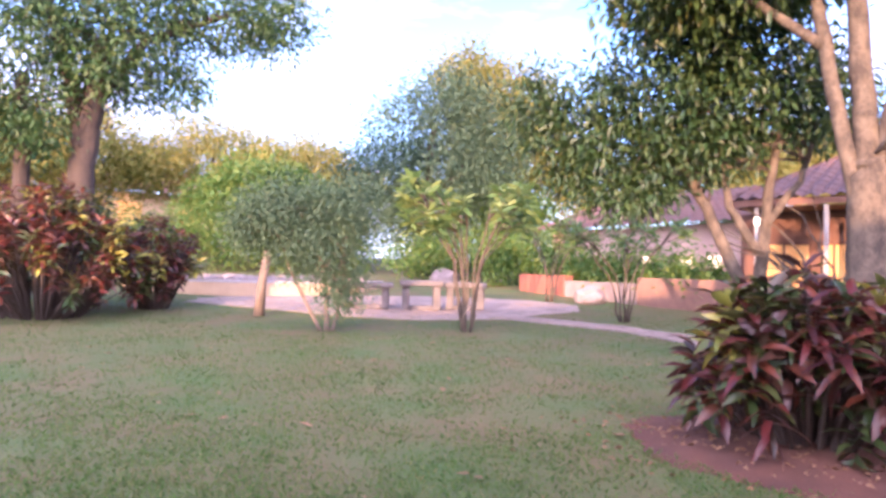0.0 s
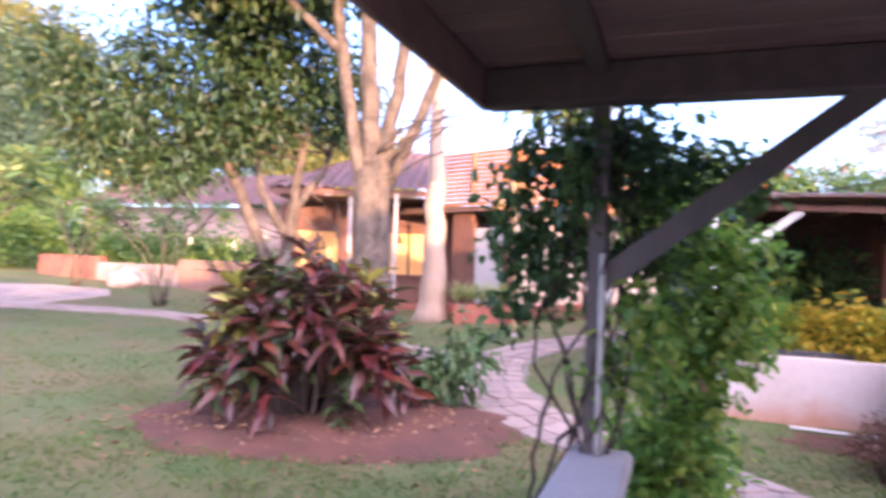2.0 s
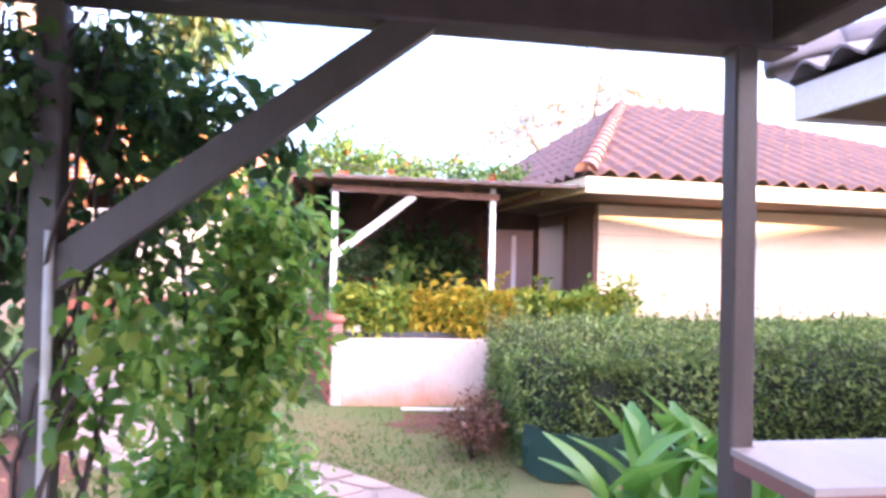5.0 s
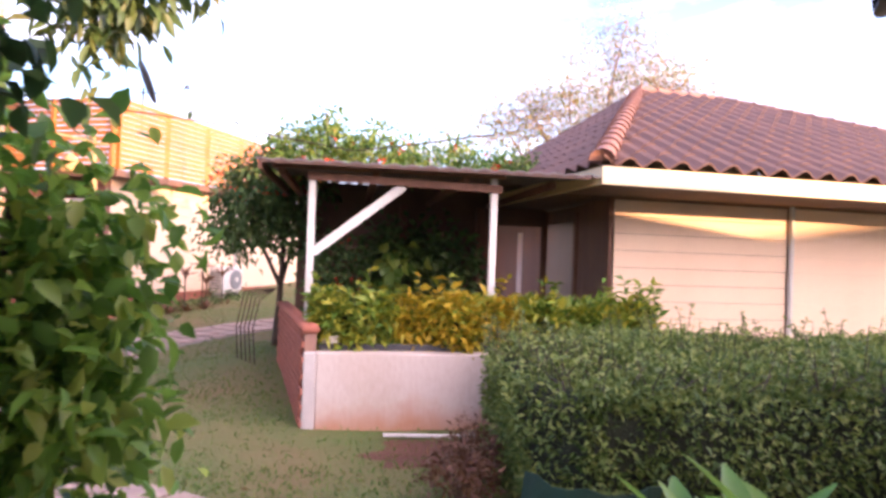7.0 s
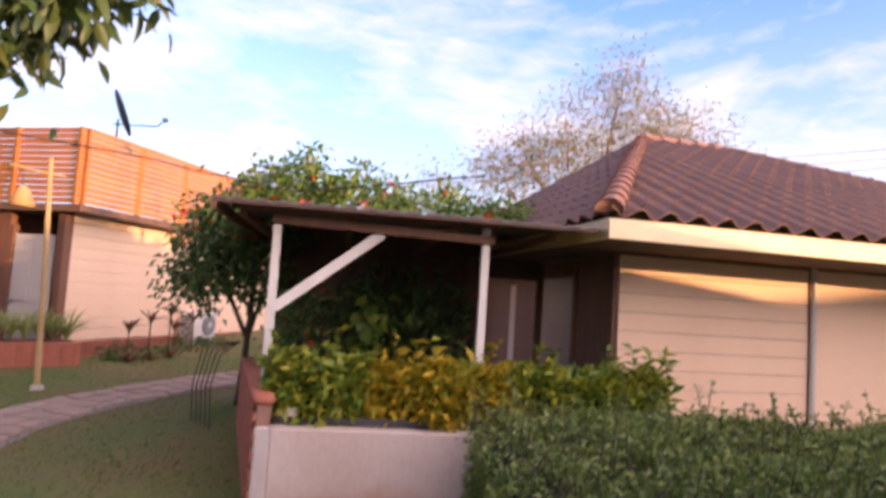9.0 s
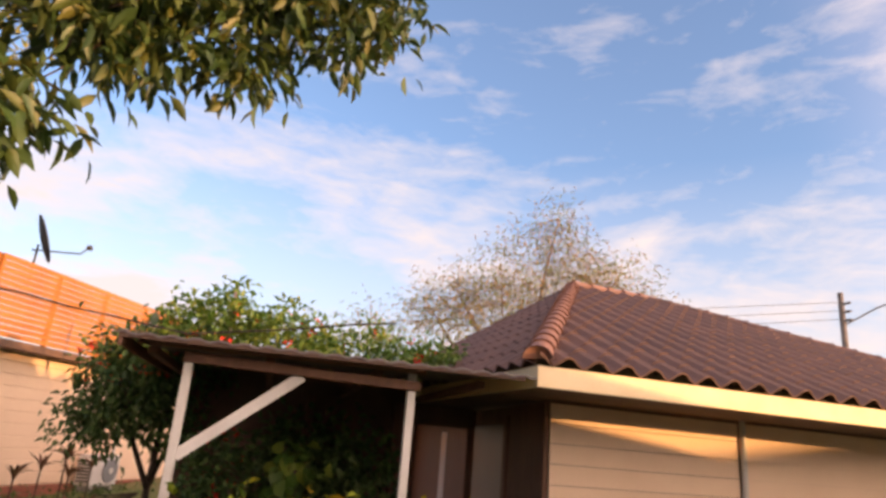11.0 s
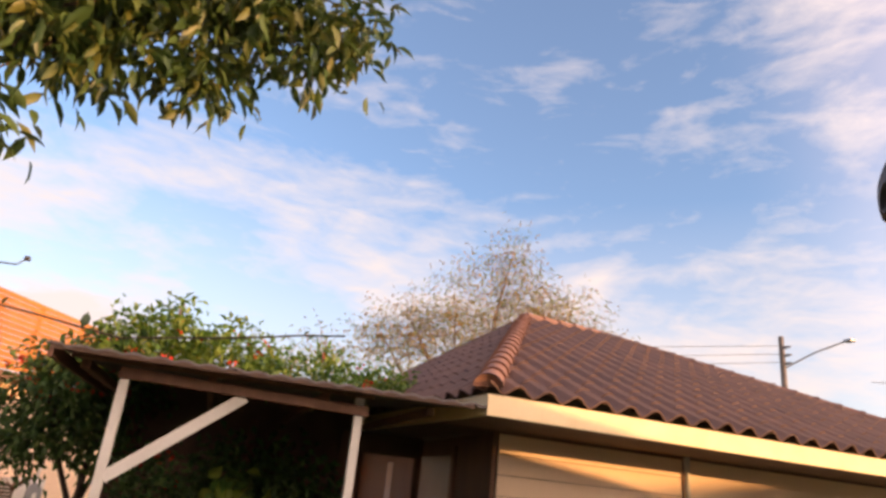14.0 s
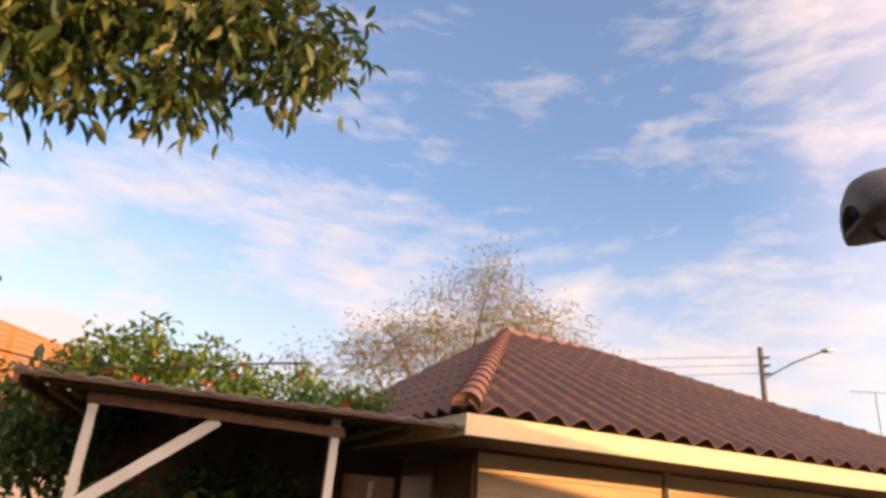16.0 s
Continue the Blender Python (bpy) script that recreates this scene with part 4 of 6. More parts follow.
def blades(name, seed, places, count, length, width, material, parent, lift=1.0, label="", kind="stuff"):
    """Tufts of arching strap leaves; each blade is three joined quads."""
    rr = random.Random(seed)
    q = Geo()
    for c in places:
        c = Vector(c)
        for _ in range(count):
            a = rr.uniform(0, 2 * math.pi)
            out = Vector((math.cos(a), math.sin(a), 0))
            side = Vector((-out.y, out.x, 0))
            L, w = length * rr.uniform(0.7, 1.15), width * rr.uniform(0.8, 1.2)
            tip = rr.uniform(0.25, 1.0)
            pts = []
            for s in (0, 0.35, 0.7, 1.0):
                p = c + out * L * s * (0.25 + 0.65 * tip * s) + Vector((0, 0, L * lift * (s - 0.75 * tip * s * s)))
                ww = w * (0.6, 1.0, 0.75, 0.02)[int(s * 3 + 0.5)]
                pts += [p - side * ww / 2, p + Vector((0, 0, -ww * 0.25)), p + side * ww / 2]
            q.add(pts, [(i * 3 + j, i * 3 + j + 1, i * 3 + j + 4, i * 3 + j + 3) for i in range(3) for j in range(2)])
    return part(name, q, material, parent, label, kind=kind)


blades("foliage", 3, [PB @ Vector((0.15 + 0.2 * k, 0.25, 0.73)) for k in range(8)], 34, 0.7, 0.035, L_LILY, pb)

lamp = thing("bamboo_lamp_post", "bamboo garden lamp post with a woven cone shade", "garden lamp", (12.5, 2.5, 0.24))
part("pole", Geo().tube([(12.5, 2.5, 0.2), (12.49, 2.56, 1.8), (12.47, 2.63, 3.36)], [0.04, 0.036, 0.032], 8), M_BAMBOO, lamp)
part("foot", Geo().tube([(12.5, 2.5, 0.2), (12.5, 2.5, 0.31)], [0.1, 0.07], 10), M_CONC, lamp)
part("cross_arm", Geo().tube([(12.55, 2.45, 3.13), (12.44, 2.72, 3.15), (12.3, 3.05, 3.2)], 0.018, 6), M_BAMBOO, lamp)
part("cord", Geo().tube([(12.35, 2.92, 3.18), (12.36, 2.88, 2.93)], 0.008, 5), M_DARK, lamp)
part("shade", Geo().tube([(12.36, 2.88, 2.94), (12.36, 2.88, 2.86), (12.36, 2.88, 2.66)], [0.03, 0.09, 0.17], 14), M_RATTAN, lamp, "woven rattan cone shade", True)

# ---- the veranda house ----
ha = thing("veranda_house", "house with a tiled roof, brown veranda posts and lit windows", "house", (17, 8, 0.4))
a0, a1 = Vector((15.3, 5.2, 3.35)), Vector((14.2, 9.4, 3.35))
b1, b0 = Vector((18.3, 8.4, 4.9)), Vector((18.8, 6.6, 4.9))
part("front_roof", tile_slope(Geo(), a1, a0, b0, b1), M_TILE, ha)
part("end_roof", Geo().add([a1, b1, Vector((19.5, 11.6, 3.35))], [(0, 1, 2)]), M_TILE, ha)
part("eave_board", Geo().box(0, 0.04, 3.2, 4.3, 0.07, 3.36, 0.004, wall_frame((14.2, 9.4), (1.1, -4.2))), M_BROWN, ha)
part("soffit", Geo().slab([(14.35, 9.3), (15.4, 5.3), (19, 6.4), (19, 10.5)], 3.17, 3.19), M_SOFFIT, ha)
AW = wall_frame((15.7, 10.0), (1.1, -4.4))
part("wall", Geo().box(0, 0, 0.3, 5.4, 0.15, 3.15, 0.0, AW), M_BROWN, ha)
for x0, w in ((0.5, 1.1), (1.9, 0.5), (2.9, 1.4)):
    win = part("window", Geo().box(x0, -0.03, 1.25, x0 + w, -0.002, 2.35, 0.005, AW), M_SUNCURT, ha, "window with an ochre curtain coloured for sunset reflection")
    part("window_frame", Geo().box(x0 - 0.06, -0.05, 2.36, x0 + w + 0.06, -0.004, 2.44, 0.005, AW), M_BROWN, win)
    part("window_frame", Geo().box(x0 + w / 2 - 0.03, -0.05, 1.25, x0 + w / 2 + 0.03, -0.032, 2.35, 0.005, AW), M_BROWN, win)
    part("window_sill", Geo().box(x0 - 0.06, -0.08, 1.17, x0 + w + 0.06, -0.004, 1.245, 0.005, AW), M_BROWN, win)
for x, y in ((14.55, 8.85), (14.85, 7.4), (14.3, 5.9)):
    part("veranda_post", Geo().box(x - 0.04, y - 0.04, 0.25, x + 0.04, y + 0.04, 3.18, 0.008), M_CONC, ha)
part("veranda_floor", Geo().slab([(14.4, 9.6), (15.3, 4.6), (17.2, 5.2), (16, 10.2)], 0.1, 0.52), M_BRICK, ha)
part("wall_lamp", Geo().box(14.5, 8.8, 2.75, 14.6, 8.9, 2.95, 0.02), M_GLOW, ha, "small lit lantern")
tb = thing("veranda_table", "small brown timber table on the veranda", "table", (15.0, 8.0, 0.52))
part("top", Geo().box(14.85, 7.6, 1.2, 15.3, 8.5, 1.25, 0.01), M_BROWN, tb)
for x, y in ((14.9, 7.68), (15.25, 7.68), (14.9, 8.42), (15.25, 8.42)):
    part("leg", Geo().box(x - 0.03, y - 0.03, 0.52, x + 0.03, y + 0.03, 1.198, 0.004), M_BROWN, tb)

wh = thing("white_house", "white rendered house with lit windows behind the garden wall", "house", (18, 14, 0.6))
part("wall", Geo().box(17.2, 10.6, 0.3, 17.4, 19.0, 3.1, 0.0), M_PINK, wh)
part("roof", tile_slope(Geo(), (16.6, 10.2, 3.1), (16.6, 19.4, 3.1), (19.5, 18, 4.4), (19.5, 11.5, 4.4)), M_TILE, wh)
for y in (11.6, 12.6, 14.2):
    win = part("window", Geo().box(17.14, y, 1.75, 17.19, y + 0.4, 2.1, 0.004), M_GLOW, wh, "warmly lit window")
    part("window_frame", Geo().box(17.12, y - 0.06, 1.68, 17.19, y + 0.46, 1.745, 0.004), M_BROWN, win)
gw = thing("garden_wall", "low red brick wall stepping to white render", "wall", (15.2, 12, 0.5), kind="structure")
GW = wall_frame((15.3, 9.7), (-0.05, 1.0))
part("core", Geo().box(0, 0.03, 0.2, 3.1, 0.2, 1.42, 0.01, GW), M_BRICKJ, gw)
part("white_stretch", Geo().box(3.15, 0.02, 0.2, 6.0, 0.18, 1.25, 0.01, GW), M_ROCK, gw, "weathered render stretch")
part("brick_pier", Geo().box(6.0, -0.2, 0.3, 8.2, 0.2, 1.42, 0.015, GW), M_BRICK, gw)
gb = Geo().box(0, 0, 0, 0.235, 0.028, 0.085, 0.005).mesh("brick", M_BRICK)
for r in range(10):
    for k in range(12):
        q = new("brick", gb)
        q.parent = gw
        q.matrix_parent_inverse = gw.matrix_world.inverted()
        q.matrix_basis = GW @ Matrix.Translation((0.01 + k * 0.252 + (0.1 if r % 2 else 0), -0.0, 0.46 + r * 0.095))
far = thing("far_house", "distant pale house with an orange roof among trees", "house", (6, 52, 1.5))
part("wall", Geo().box(-4, 50, 1, 14, 56, 6.4, 0.0), M_YWALL, far)
part("roof", tile_slope(Geo(), (-5, 49, 6.4), (15, 49, 6.4), (12, 53, 8.4), (-2, 53, 8.4), 0.5, 0.8), M_RIDGE, far)
for x in (-2, 1.5, 5, 9):
    win = part("window", Geo().box(x, 49.9, 3.9, x + 1.5, 49.97, 5.7, 0.01), M_SUNCURT, far, "window with an ochre curtain in sunset colour")
    part("window_frame", Geo().box(x - 0.1, 49.85, 3.75, x + 1.6, 49.97, 3.89, 0.01), M_BROWN, win)

# ---- terrace with stone seats ----
terr = Geo()
TP = [(12.3, 12.4), (9.4, 12.15), (7.6, 12.7), (6.2, 14.0), (4.9, 15.9), (3.4, 17.6), (4.5, 18.6), (8.0, 18.2), (11.0, 17.0), (12.8, 15.0), (13.2, 13.4)]
terr.slab(TP[::-1], lambda x, y: ground_z(x, y) - 0.02, lambda x, y: ground_z(x, y) + 0.02)
terrace = part("terrace_paving", terr, M_STONE)
tagged(terrace, "pinkish worn paved terrace beside the lawn", "terrace", kind="structure")
rr = random.Random(8)


def inside(x, y, poly):
    c = False
    for (x0, y0), (x1, y1) in zip(poly, poly[1:] + poly[:1]):
        if (y0 > y) != (y1 > y) and x < (x1 - x0) * (y - y0) / (y1 - y0) + x0:
            c = not c
    return c


for i in range(22):
    for j in range(16):
        x, y = 3.4 + i * 0.46 + rr.uniform(-0.06, 0.06), 12.2 + j * 0.44 + rr.uniform(-0.06, 0.06)
        if inside(x, y, TP) and inside(x + 0.42, y + 0.38, TP) and inside(x + 0.42, y, TP):
            t = rr.uniform(0.03, 0.045)
            poly = [(x + rr.uniform(0, 0.06), y), (x + 0.40, y + rr.uniform(0, 0.06)), (x + 0.42, y + 0.36), (x + rr.uniform(0, 0.08), y + 0.40)]
            part("paving_stone", Geo().slab(poly, lambda a, b: ground_z(a, b), lambda a, b: ground_z(a, b) + t), M_STONE, terrace)


def stone_seat(x, y, turn, length, label, h=0.8):
    """A slab on two block legs joined by a low rail."""
    z = ground_z(x, y) + 0.03
    t = thing("stone_table", label, "table", (x, y, z), "stone tables on the terrace")
    m = Matrix.Translation((x, y, z)) @ Matrix.Rotation(radians(turn), 4, "Z")
    part("top", Geo().box(-length / 2, -0.3, h - 0.14, length / 2, 0.26, h, 0.02, m), M_DARKC, t)
    for s in (-1, 1):
        part("leg", Geo().box(s * length * 0.36 - 0.09, -0.22, 0.02, s * length * 0.36 + 0.09, 0.22, h - 0.142, 0.015, m), M_DARKC, t)
    part("rail", Geo().box(-length * 0.28, -0.1, 0.0, length * 0.28, 0.1, 0.12, 0.015, m), M_DARKC, t)
    return t


stone_seat(7.3, 15.0, -30, 1.45, "dark weathered concrete table on the terrace", 0.68)
stone_seat(8.5, 14.2, -28, 1.1, "taller dark weathered concrete table on the terrace", 0.76)
stone_seat(9.6, 13.8, -34, 1.1, "dark weathered concrete table at the terrace edge", 0.72)
ring = thing("round_pond_wall", "low ochre rendered wall round a grey stone bed", "low wall", (5.5, 21, 0.6), kind="structure")
g, g2 = Geo(), Geo()
for i in range(24):
    a0_, a1_ = math.pi * (1.02 + i / 24 * 0.8), math.pi * (1.02 + (i + 1) / 24 * 0.8)
    quad = [(6.8 + r * math.cos(a), 22.6 + r * 0.95 * math.sin(a)) for r, a in ((4.4, a0_), (4.4, a1_), (4.15, a1_), (4.15, a0_))]
    g.slab(quad, 0.4, 1.0)
    g2.slab([(6.8 + r * math.cos(a), 22.6 + r * 0.95 * math.sin(a)) for r, a in ((4.44, a0_), (4.44, a1_), (4.08, a1_), (4.08, a0_))], 1.002, 1.06)
part("wall_ring", g, M_YWALL, ring)
part("coping_ring", g2, M_CONC, ring)
rng = np.random.default_rng(21)
g = Geo()
for _ in range(220):
    a, r = rng.uniform(0, 2 * math.pi), 4.0 * math.sqrt(rng.uniform())
    x, y, s = 6.8 + r * math.cos(a), 22.6 + r * 0.95 * math.sin(a), rng.uniform(0.12, 0.3)
    g.box(x - s, y - s * 0.8, 0.7, x + s, y + s * 0.8, 0.95 + rng.uniform(0, 0.2), 0.06)
part("stone_bed", g, M_ROCK, ring, kind="stuff")
bol = Geo().tube([(3.0, 27.0, 0.9), (3.0, 27.0, 1.0), (3.0, 27.0, 1.75), (3.0, 27.0, 1.85)], [0.2, 0.17, 0.15, 0.1], 10)
tagged(part("garden_bollard", bol, M_CONC), "short pale concrete garden bollard", "bollard")


def rock(x, y, s, seed, label):
    bm = bmesh.new()
    bmesh.ops.create_icosphere(bm, subdivisions=3, radius=1.0)
    for q in bm.verts:
        q.co *= 1 + 0.28 * noise.noise(q.co * 1.3 + Vector((seed, 0, 0))) + 0.08 * noise.noise(q.co * 4)
        q.co = Vector((q.co.x * s * 1.2, q.co.y * s, q.co.z * s * 0.8)) + Vector((x, y, ground_z(x, y) + s * 0.45))
    me = bpy.data.meshes.new("rock")
    bm.to_mesh(me)
    bm.free()
    me.materials.append(M_ROCK)
    tagged(part("rock", me, M_ROCK), label, "rock")


rock(14.0, 13.7, 0.42, 1, "brown boulder on the grass by a low wall")
rock(10.6, 6.9, 0.2, 2, "small grey rock beside the side path")
rock(13.2, 20.5, 0.5, 4, "grey boulder behind the terrace")

# ---- shrubs: crotons ----


def leaf_object_mesh(name, material, width=0.3, cut=5, arch=0.3, wave=0.0):
    """One large leaf along +x: a folded, arching blade with a midrib."""
    q = Geo()
    for i in range(cut + 1):
        s = i / cut
        w = width * (math.sin(math.pi * min(1, s * 0.93 + 0.05)) ** 0.75) * (1 - 0.25 * s)
        z = -arch * s * s
        q.v += [(s, -w / 2, z + w * 0.18 + wave * math.sin(s * 9)), (s, 0, z), (s, w / 2, z + w * 0.18 - wave * math.sin(s * 9))]
    q.f += [(i * 3 + j, (i + 1) * 3 + j, (i + 1) * 3 + j + 1, i * 3 + j + 1) for i in range(cut) for j in range(2)]
    return q.mesh(name, material, True)


CROT_LEAF = [leaf_object_mesh("leaf", m, 0.25, 6, 0.42, 0.014) for m in L_CROTO]
CANNA_LEAF = leaf_object_mesh("leaf", L_CANNA, 0.34, 8, 0.28)


def place_leaf(parent, data, p, way, length, roll=0.0):
    q = new("leaf", data)
    q.parent = parent
    q.matrix_parent_inverse = parent.matrix_world.inverted()
    rot = Vector(way).to_track_quat("X", "Z").to_matrix().to_4x4() @ Matrix.Rotation(roll, 4, "X")
    q.matrix_basis = Matrix.Translation(p) @ rot @ Matrix.Diagonal((length, length, length, 1))
    return q


def croton(label, centre, rx, ry, h, heads, single, seed, leaf=0.2):
    """Upright stems, each with a whorl of leaves; the nearest leaves are single ones."""
    cx, cy = centre
    z0 = ground_z(cx, cy) + 0.05
    t = thing("croton_bush", label, "bush", (cx, cy, z0), "croton bushes")
    rr = random.Random(seed)
    stems, P = Geo(), [[], [], []]
    singles = []
    for i in range(heads):
        a, r = rr.uniform(0, 2 * math.pi), math.sqrt(rr.uniform(0.02, 1))
        x, y = cx + rx * r * math.cos(a), cy + ry * r * math.sin(a)
        top = z0 + h * (1 - 0.42 * r ** 2.4) * rr.uniform(0.7, 1.08) + 0.1 * noise.noise((x * 2, y * 2, seed))
        if rr.random() < 0.3:
            top = z0 + (top - z0) * rr.uniform(0.45, 0.85)
        foot = Vector((cx + (x - cx) * 0.35, cy + (y - cy) * 0.35, z0 - 0.08))
        head = Vector((x, y, top))
        stems.tube([foot, foot.lerp(head, 0.5) + Vector((rr.uniform(-0.05, 0.05), rr.uniform(-0.05, 0.05), 0)), head], [0.022, 0.017, 0.01], 5)
        out = Vector((x - cx, y - cy, 0)).normalized() if r > 0.05 else Vector((1, 0, 0))
        tint = rr.choices((0, 1, 2), (0.55, 0.34, 0.11))[0]
        turn, long = rr.uniform(0, 6.28), rr.uniform(0.75, 1.2)
        for k in range(16):
            b = turn + k * 2.4 + rr.uniform(-0.25, 0.25)
            lift = 1.0 - 0.12 * k + rr.uniform(-0.2, 0.2)
            w = Vector((math.cos(b), math.sin(b), lift)) + out * 0.35
            p = head - Vector((0, 0, 0.022 * k))
            leafing = (p, w.normalized(), leaf * long * rr.uniform(0.75, 1.2), tint)
            if len(singles) < single and (x - cx) + (y - cy) < 0.35 * (rx + ry):
                singles.append(leafing)
            else:
                P[tint].append(leafing)
    part("woody_base", stems, M_BARKD, t, kind="stuff")
    for p, w, s, tint in singles:
        place_leaf(t, CROT_LEAF[tint], p, w, s, rr.uniform(-0.5, 0.5))
    rng = np.random.default_rng(seed)
    for tint, group in enumerate(P):
        if group:
            me = leaves_mesh("foliage", np.array([q[0] for q in group]), np.array([q[1] for q in group]), np.array([q[2] for q in group]), 0.26, L_CROT[tint], fine=True, rng=rng, curl=0.4)
            part("foliage", me, L_CROT[tint], t, kind="stuff")
    return t


croton("dark red and green croton bush with yellow-veined leaves on red soil", (5.80, 2.92), 0.86, 0.96, 1.5, 110, 290, 5, 0.29)
croton("tall dark red croton bush at the lawn edge", (0.25, 15.2), 1.9, 1.3, 2.6, 210, 0, 6, 0.26)
croton("dark red croton bush with green lower leaves at the lawn edge", (2.45, 16.4), 1.0, 0.9, 2.15, 90, 0, 9, 0.25)

# ---- hedges ----
def hedge(label, x0, y0, x1, y1, z0, z1, count, size, leaf, seed, shoots=0, skew=0.0, name="hedge", width=0.5):
    """A clipped hedge: solid dark box for its inner shade and leaves over its faces, with an uneven skin."""
    t = thing(name, label, "hedge", ((x0 + x1) / 2, (y0 + y1) / 2, z0))
    rng = np.random.default_rng(seed)
    lx, ly, lz = abs(x1 - x0), abs(y1 - y0), z1 - z0
    areas = np.array([lx * ly * 1.3, lx * lz, lx * lz, ly * lz, ly * lz])
    face = rng.choice(5, size=count, p=areas / areas.sum())
    u, v = rng.uniform(0, 1, count), rng.uniform(0, 1, count)
    p, nrm = np.zeros((count, 3)), np.zeros((count, 3))
    p[:, 0], p[:, 1], p[:, 2] = u * lx, v * ly, lz
    nrm[:, 2] = 1
    for k, (ax, val) in enumerate(((1, 0.0), (1, ly), (0, 0.0), (0, lx)), 1):
        s = face == k
        p[s, ax] = val
        p[s, 1 - ax] = u[s] * (lx if ax == 1 else ly)
        p[s, 2] = v[s] * lz
        nrm[s] = 0
        nrm[s, ax] = -1 if val == 0 else 1
    p += np.array((min(x0, x1), min(y0, y1), z0))
    bump = np.array([noise.noise((q[0] * 1.6, q[1] * 1.6, q[2] * 1.6)) * 0.16 + noise.noise((q[0] * 5, q[1] * 5, q[2] * 5)) * 0.06 for q in p])
    mid = np.array(((x0 + x1) / 2, (y0 + y1) / 2, z0 + lz * 0.4))
    edge = (p - mid) / np.array((lx / 2, ly / 2, lz * 0.6))
    shrink = np.clip((np.sort(np.abs(edge), axis=1)[:, 1] - 0.7) / 0.3, 0, 1)
    p = p - (p - mid) * (shrink * 0.09)[:, None]
    p += nrm * (bump[:, None] + rng.uniform(-0.09, 0.02, (count, 1)))
    p[:, 0] += skew * (p[:, 1] - min(y0, y1))
    way = nrm * 0.7 + rng.normal(size=p.shape) * 0.75 + np.array((0, 0, 0.15))
    part("foliage", leaves_mesh("foliage", p, way, rng.uniform(0.6, 1.3, count) * size, width, leaf, rng=rng), leaf, t, kind="stuff")
    # Near-black box: shade between the leaves is put into its colour.
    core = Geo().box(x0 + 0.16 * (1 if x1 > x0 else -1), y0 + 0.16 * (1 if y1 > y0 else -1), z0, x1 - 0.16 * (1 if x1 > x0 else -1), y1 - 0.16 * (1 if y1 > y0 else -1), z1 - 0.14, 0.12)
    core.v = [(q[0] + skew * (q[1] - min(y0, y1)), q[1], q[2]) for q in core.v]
    part("inner_shade_box", core, M_HSHADE, t)
    if shoots:
        S, q, w = Geo(), [], []
        for _ in range(shoots):
            b = Vector((rng.uniform(min(x0, x1), max(x0, x1)), rng.uniform(min(y0, y1), max(y0, y1)), z1 - 0.05))
            b.x += skew * (b.y - min(y0, y1))
            h = rng.uniform(0.06, 0.2) + (0.2 if rng.uniform() < 0.08 else 0)
            tip = b + Vector((rng.normal() * 0.08, rng.normal() * 0.08, h))
            S.tube([b, tip], [0.005, 0.002], 4, False)
            for k in range(int(h * 45)):
                q.append(b.lerp(tip, rng.uniform(0.1, 1)))
                w.append((rng.normal(), rng.normal(), 0.5))
        part("shoot_growth", S, M_BARKD, t, kind="stuff")
        part("shoot_leaves", leaves_mesh("shoot_leaves", np.array(q), np.array(w), rng.uniform(0.6, 1.2, len(q)) * size, 0.45, leaf, rng=rng), leaf, t, kind="stuff")
    return t


M_HSHADE = mat("hedge_inner_shade", (0.03, 0.04, 0.018), (0.02, 0.022, 0.012), 0.95, 8, 60, 1.0)
hedge("dense dark green clipped hedge with stray shoots", 5.75, -2.36, 8.15, -8.2, 0.0, 0.93, 58000, 0.055, L_HEDGE, 31, 1000, width=0.42)
hedge("lime green hedge in the planter", 8.52, -0.9, 8.92, -1.65, 0.72, 1.13, 2300, 0.135, L_LIME, 32, 60, name="planter_hedge", width=0.34)
hedge("golden yellow hedge in the planter", 8.52, -1.6, 8.92, -2.95, 0.72, 1.1, 3400, 0.135, L_GOLD, 33, 80, name="planter_hedge", width=0.34)
hedge("lime green hedge beside the bungalow", 8.5, -2.9, 9.1, -4.4, 0.5, 1.12, 3600, 0.135, L_LIME, 34, 60, name="planter_hedge", width=0.34)
net = Geo()
vs = []
for k in range(9):
    a = math.pi * (0.5 + k / 8 * 0.75)
    for z in (0.0, 0.18, 0.34):
        vs.append((6.05 + 0.4 * math.cos(a), -2.72 + 0.42 * math.sin(a) + 0.02 * math.sin(z * 9 + k), z + 0.02 * math.sin(k * 2)))
net.add(vs, [(k * 3 + j, k * 3 + j + 1, (k + 1) * 3 + j + 1, (k + 1) * 3 + j) for k in range(8) for j in range(2)])
nt = part("shade_net", net, M_NET)
nt.modifiers.new("thick", "SOLIDIFY").thickness = 0.008
tagged(nt, "dark green plastic net round the hedge foot", "net")
dead = thing("withered_shrub", "withered dark brown shrub at the hedge foot", "shrub", (6.5, -2.0, 0.03))
crown("dry_foliage", 41, [(6.5, -2.0, 0.18, 0.3, 0.28, 0.18), (6.9, -2.15, 0.2, 0.3, 0.2, 0.2)], 120, 10, 0.05, 0.06, 0.3, L_TI, dead, 0.1, kind="stuff")
for x, y, tx, ty in ((6.5, -2.0, 6.35, -1.85), (6.52, -2.02, 6.68, -2.1), (6.48, -1.98, 6.5, -1.8), (6.9, -2.15, 7.05, -2.05), (6.88, -2.16, 6.78, -2.3)):
    part("stem", Geo().tube([(x, y, -0.06), ((x + tx) / 2, (y + ty) / 2, 0.18), (tx, ty, 0.36)], [0.012, 0.009, 0.004], 5), M_BARKD, dead, smooth=True)

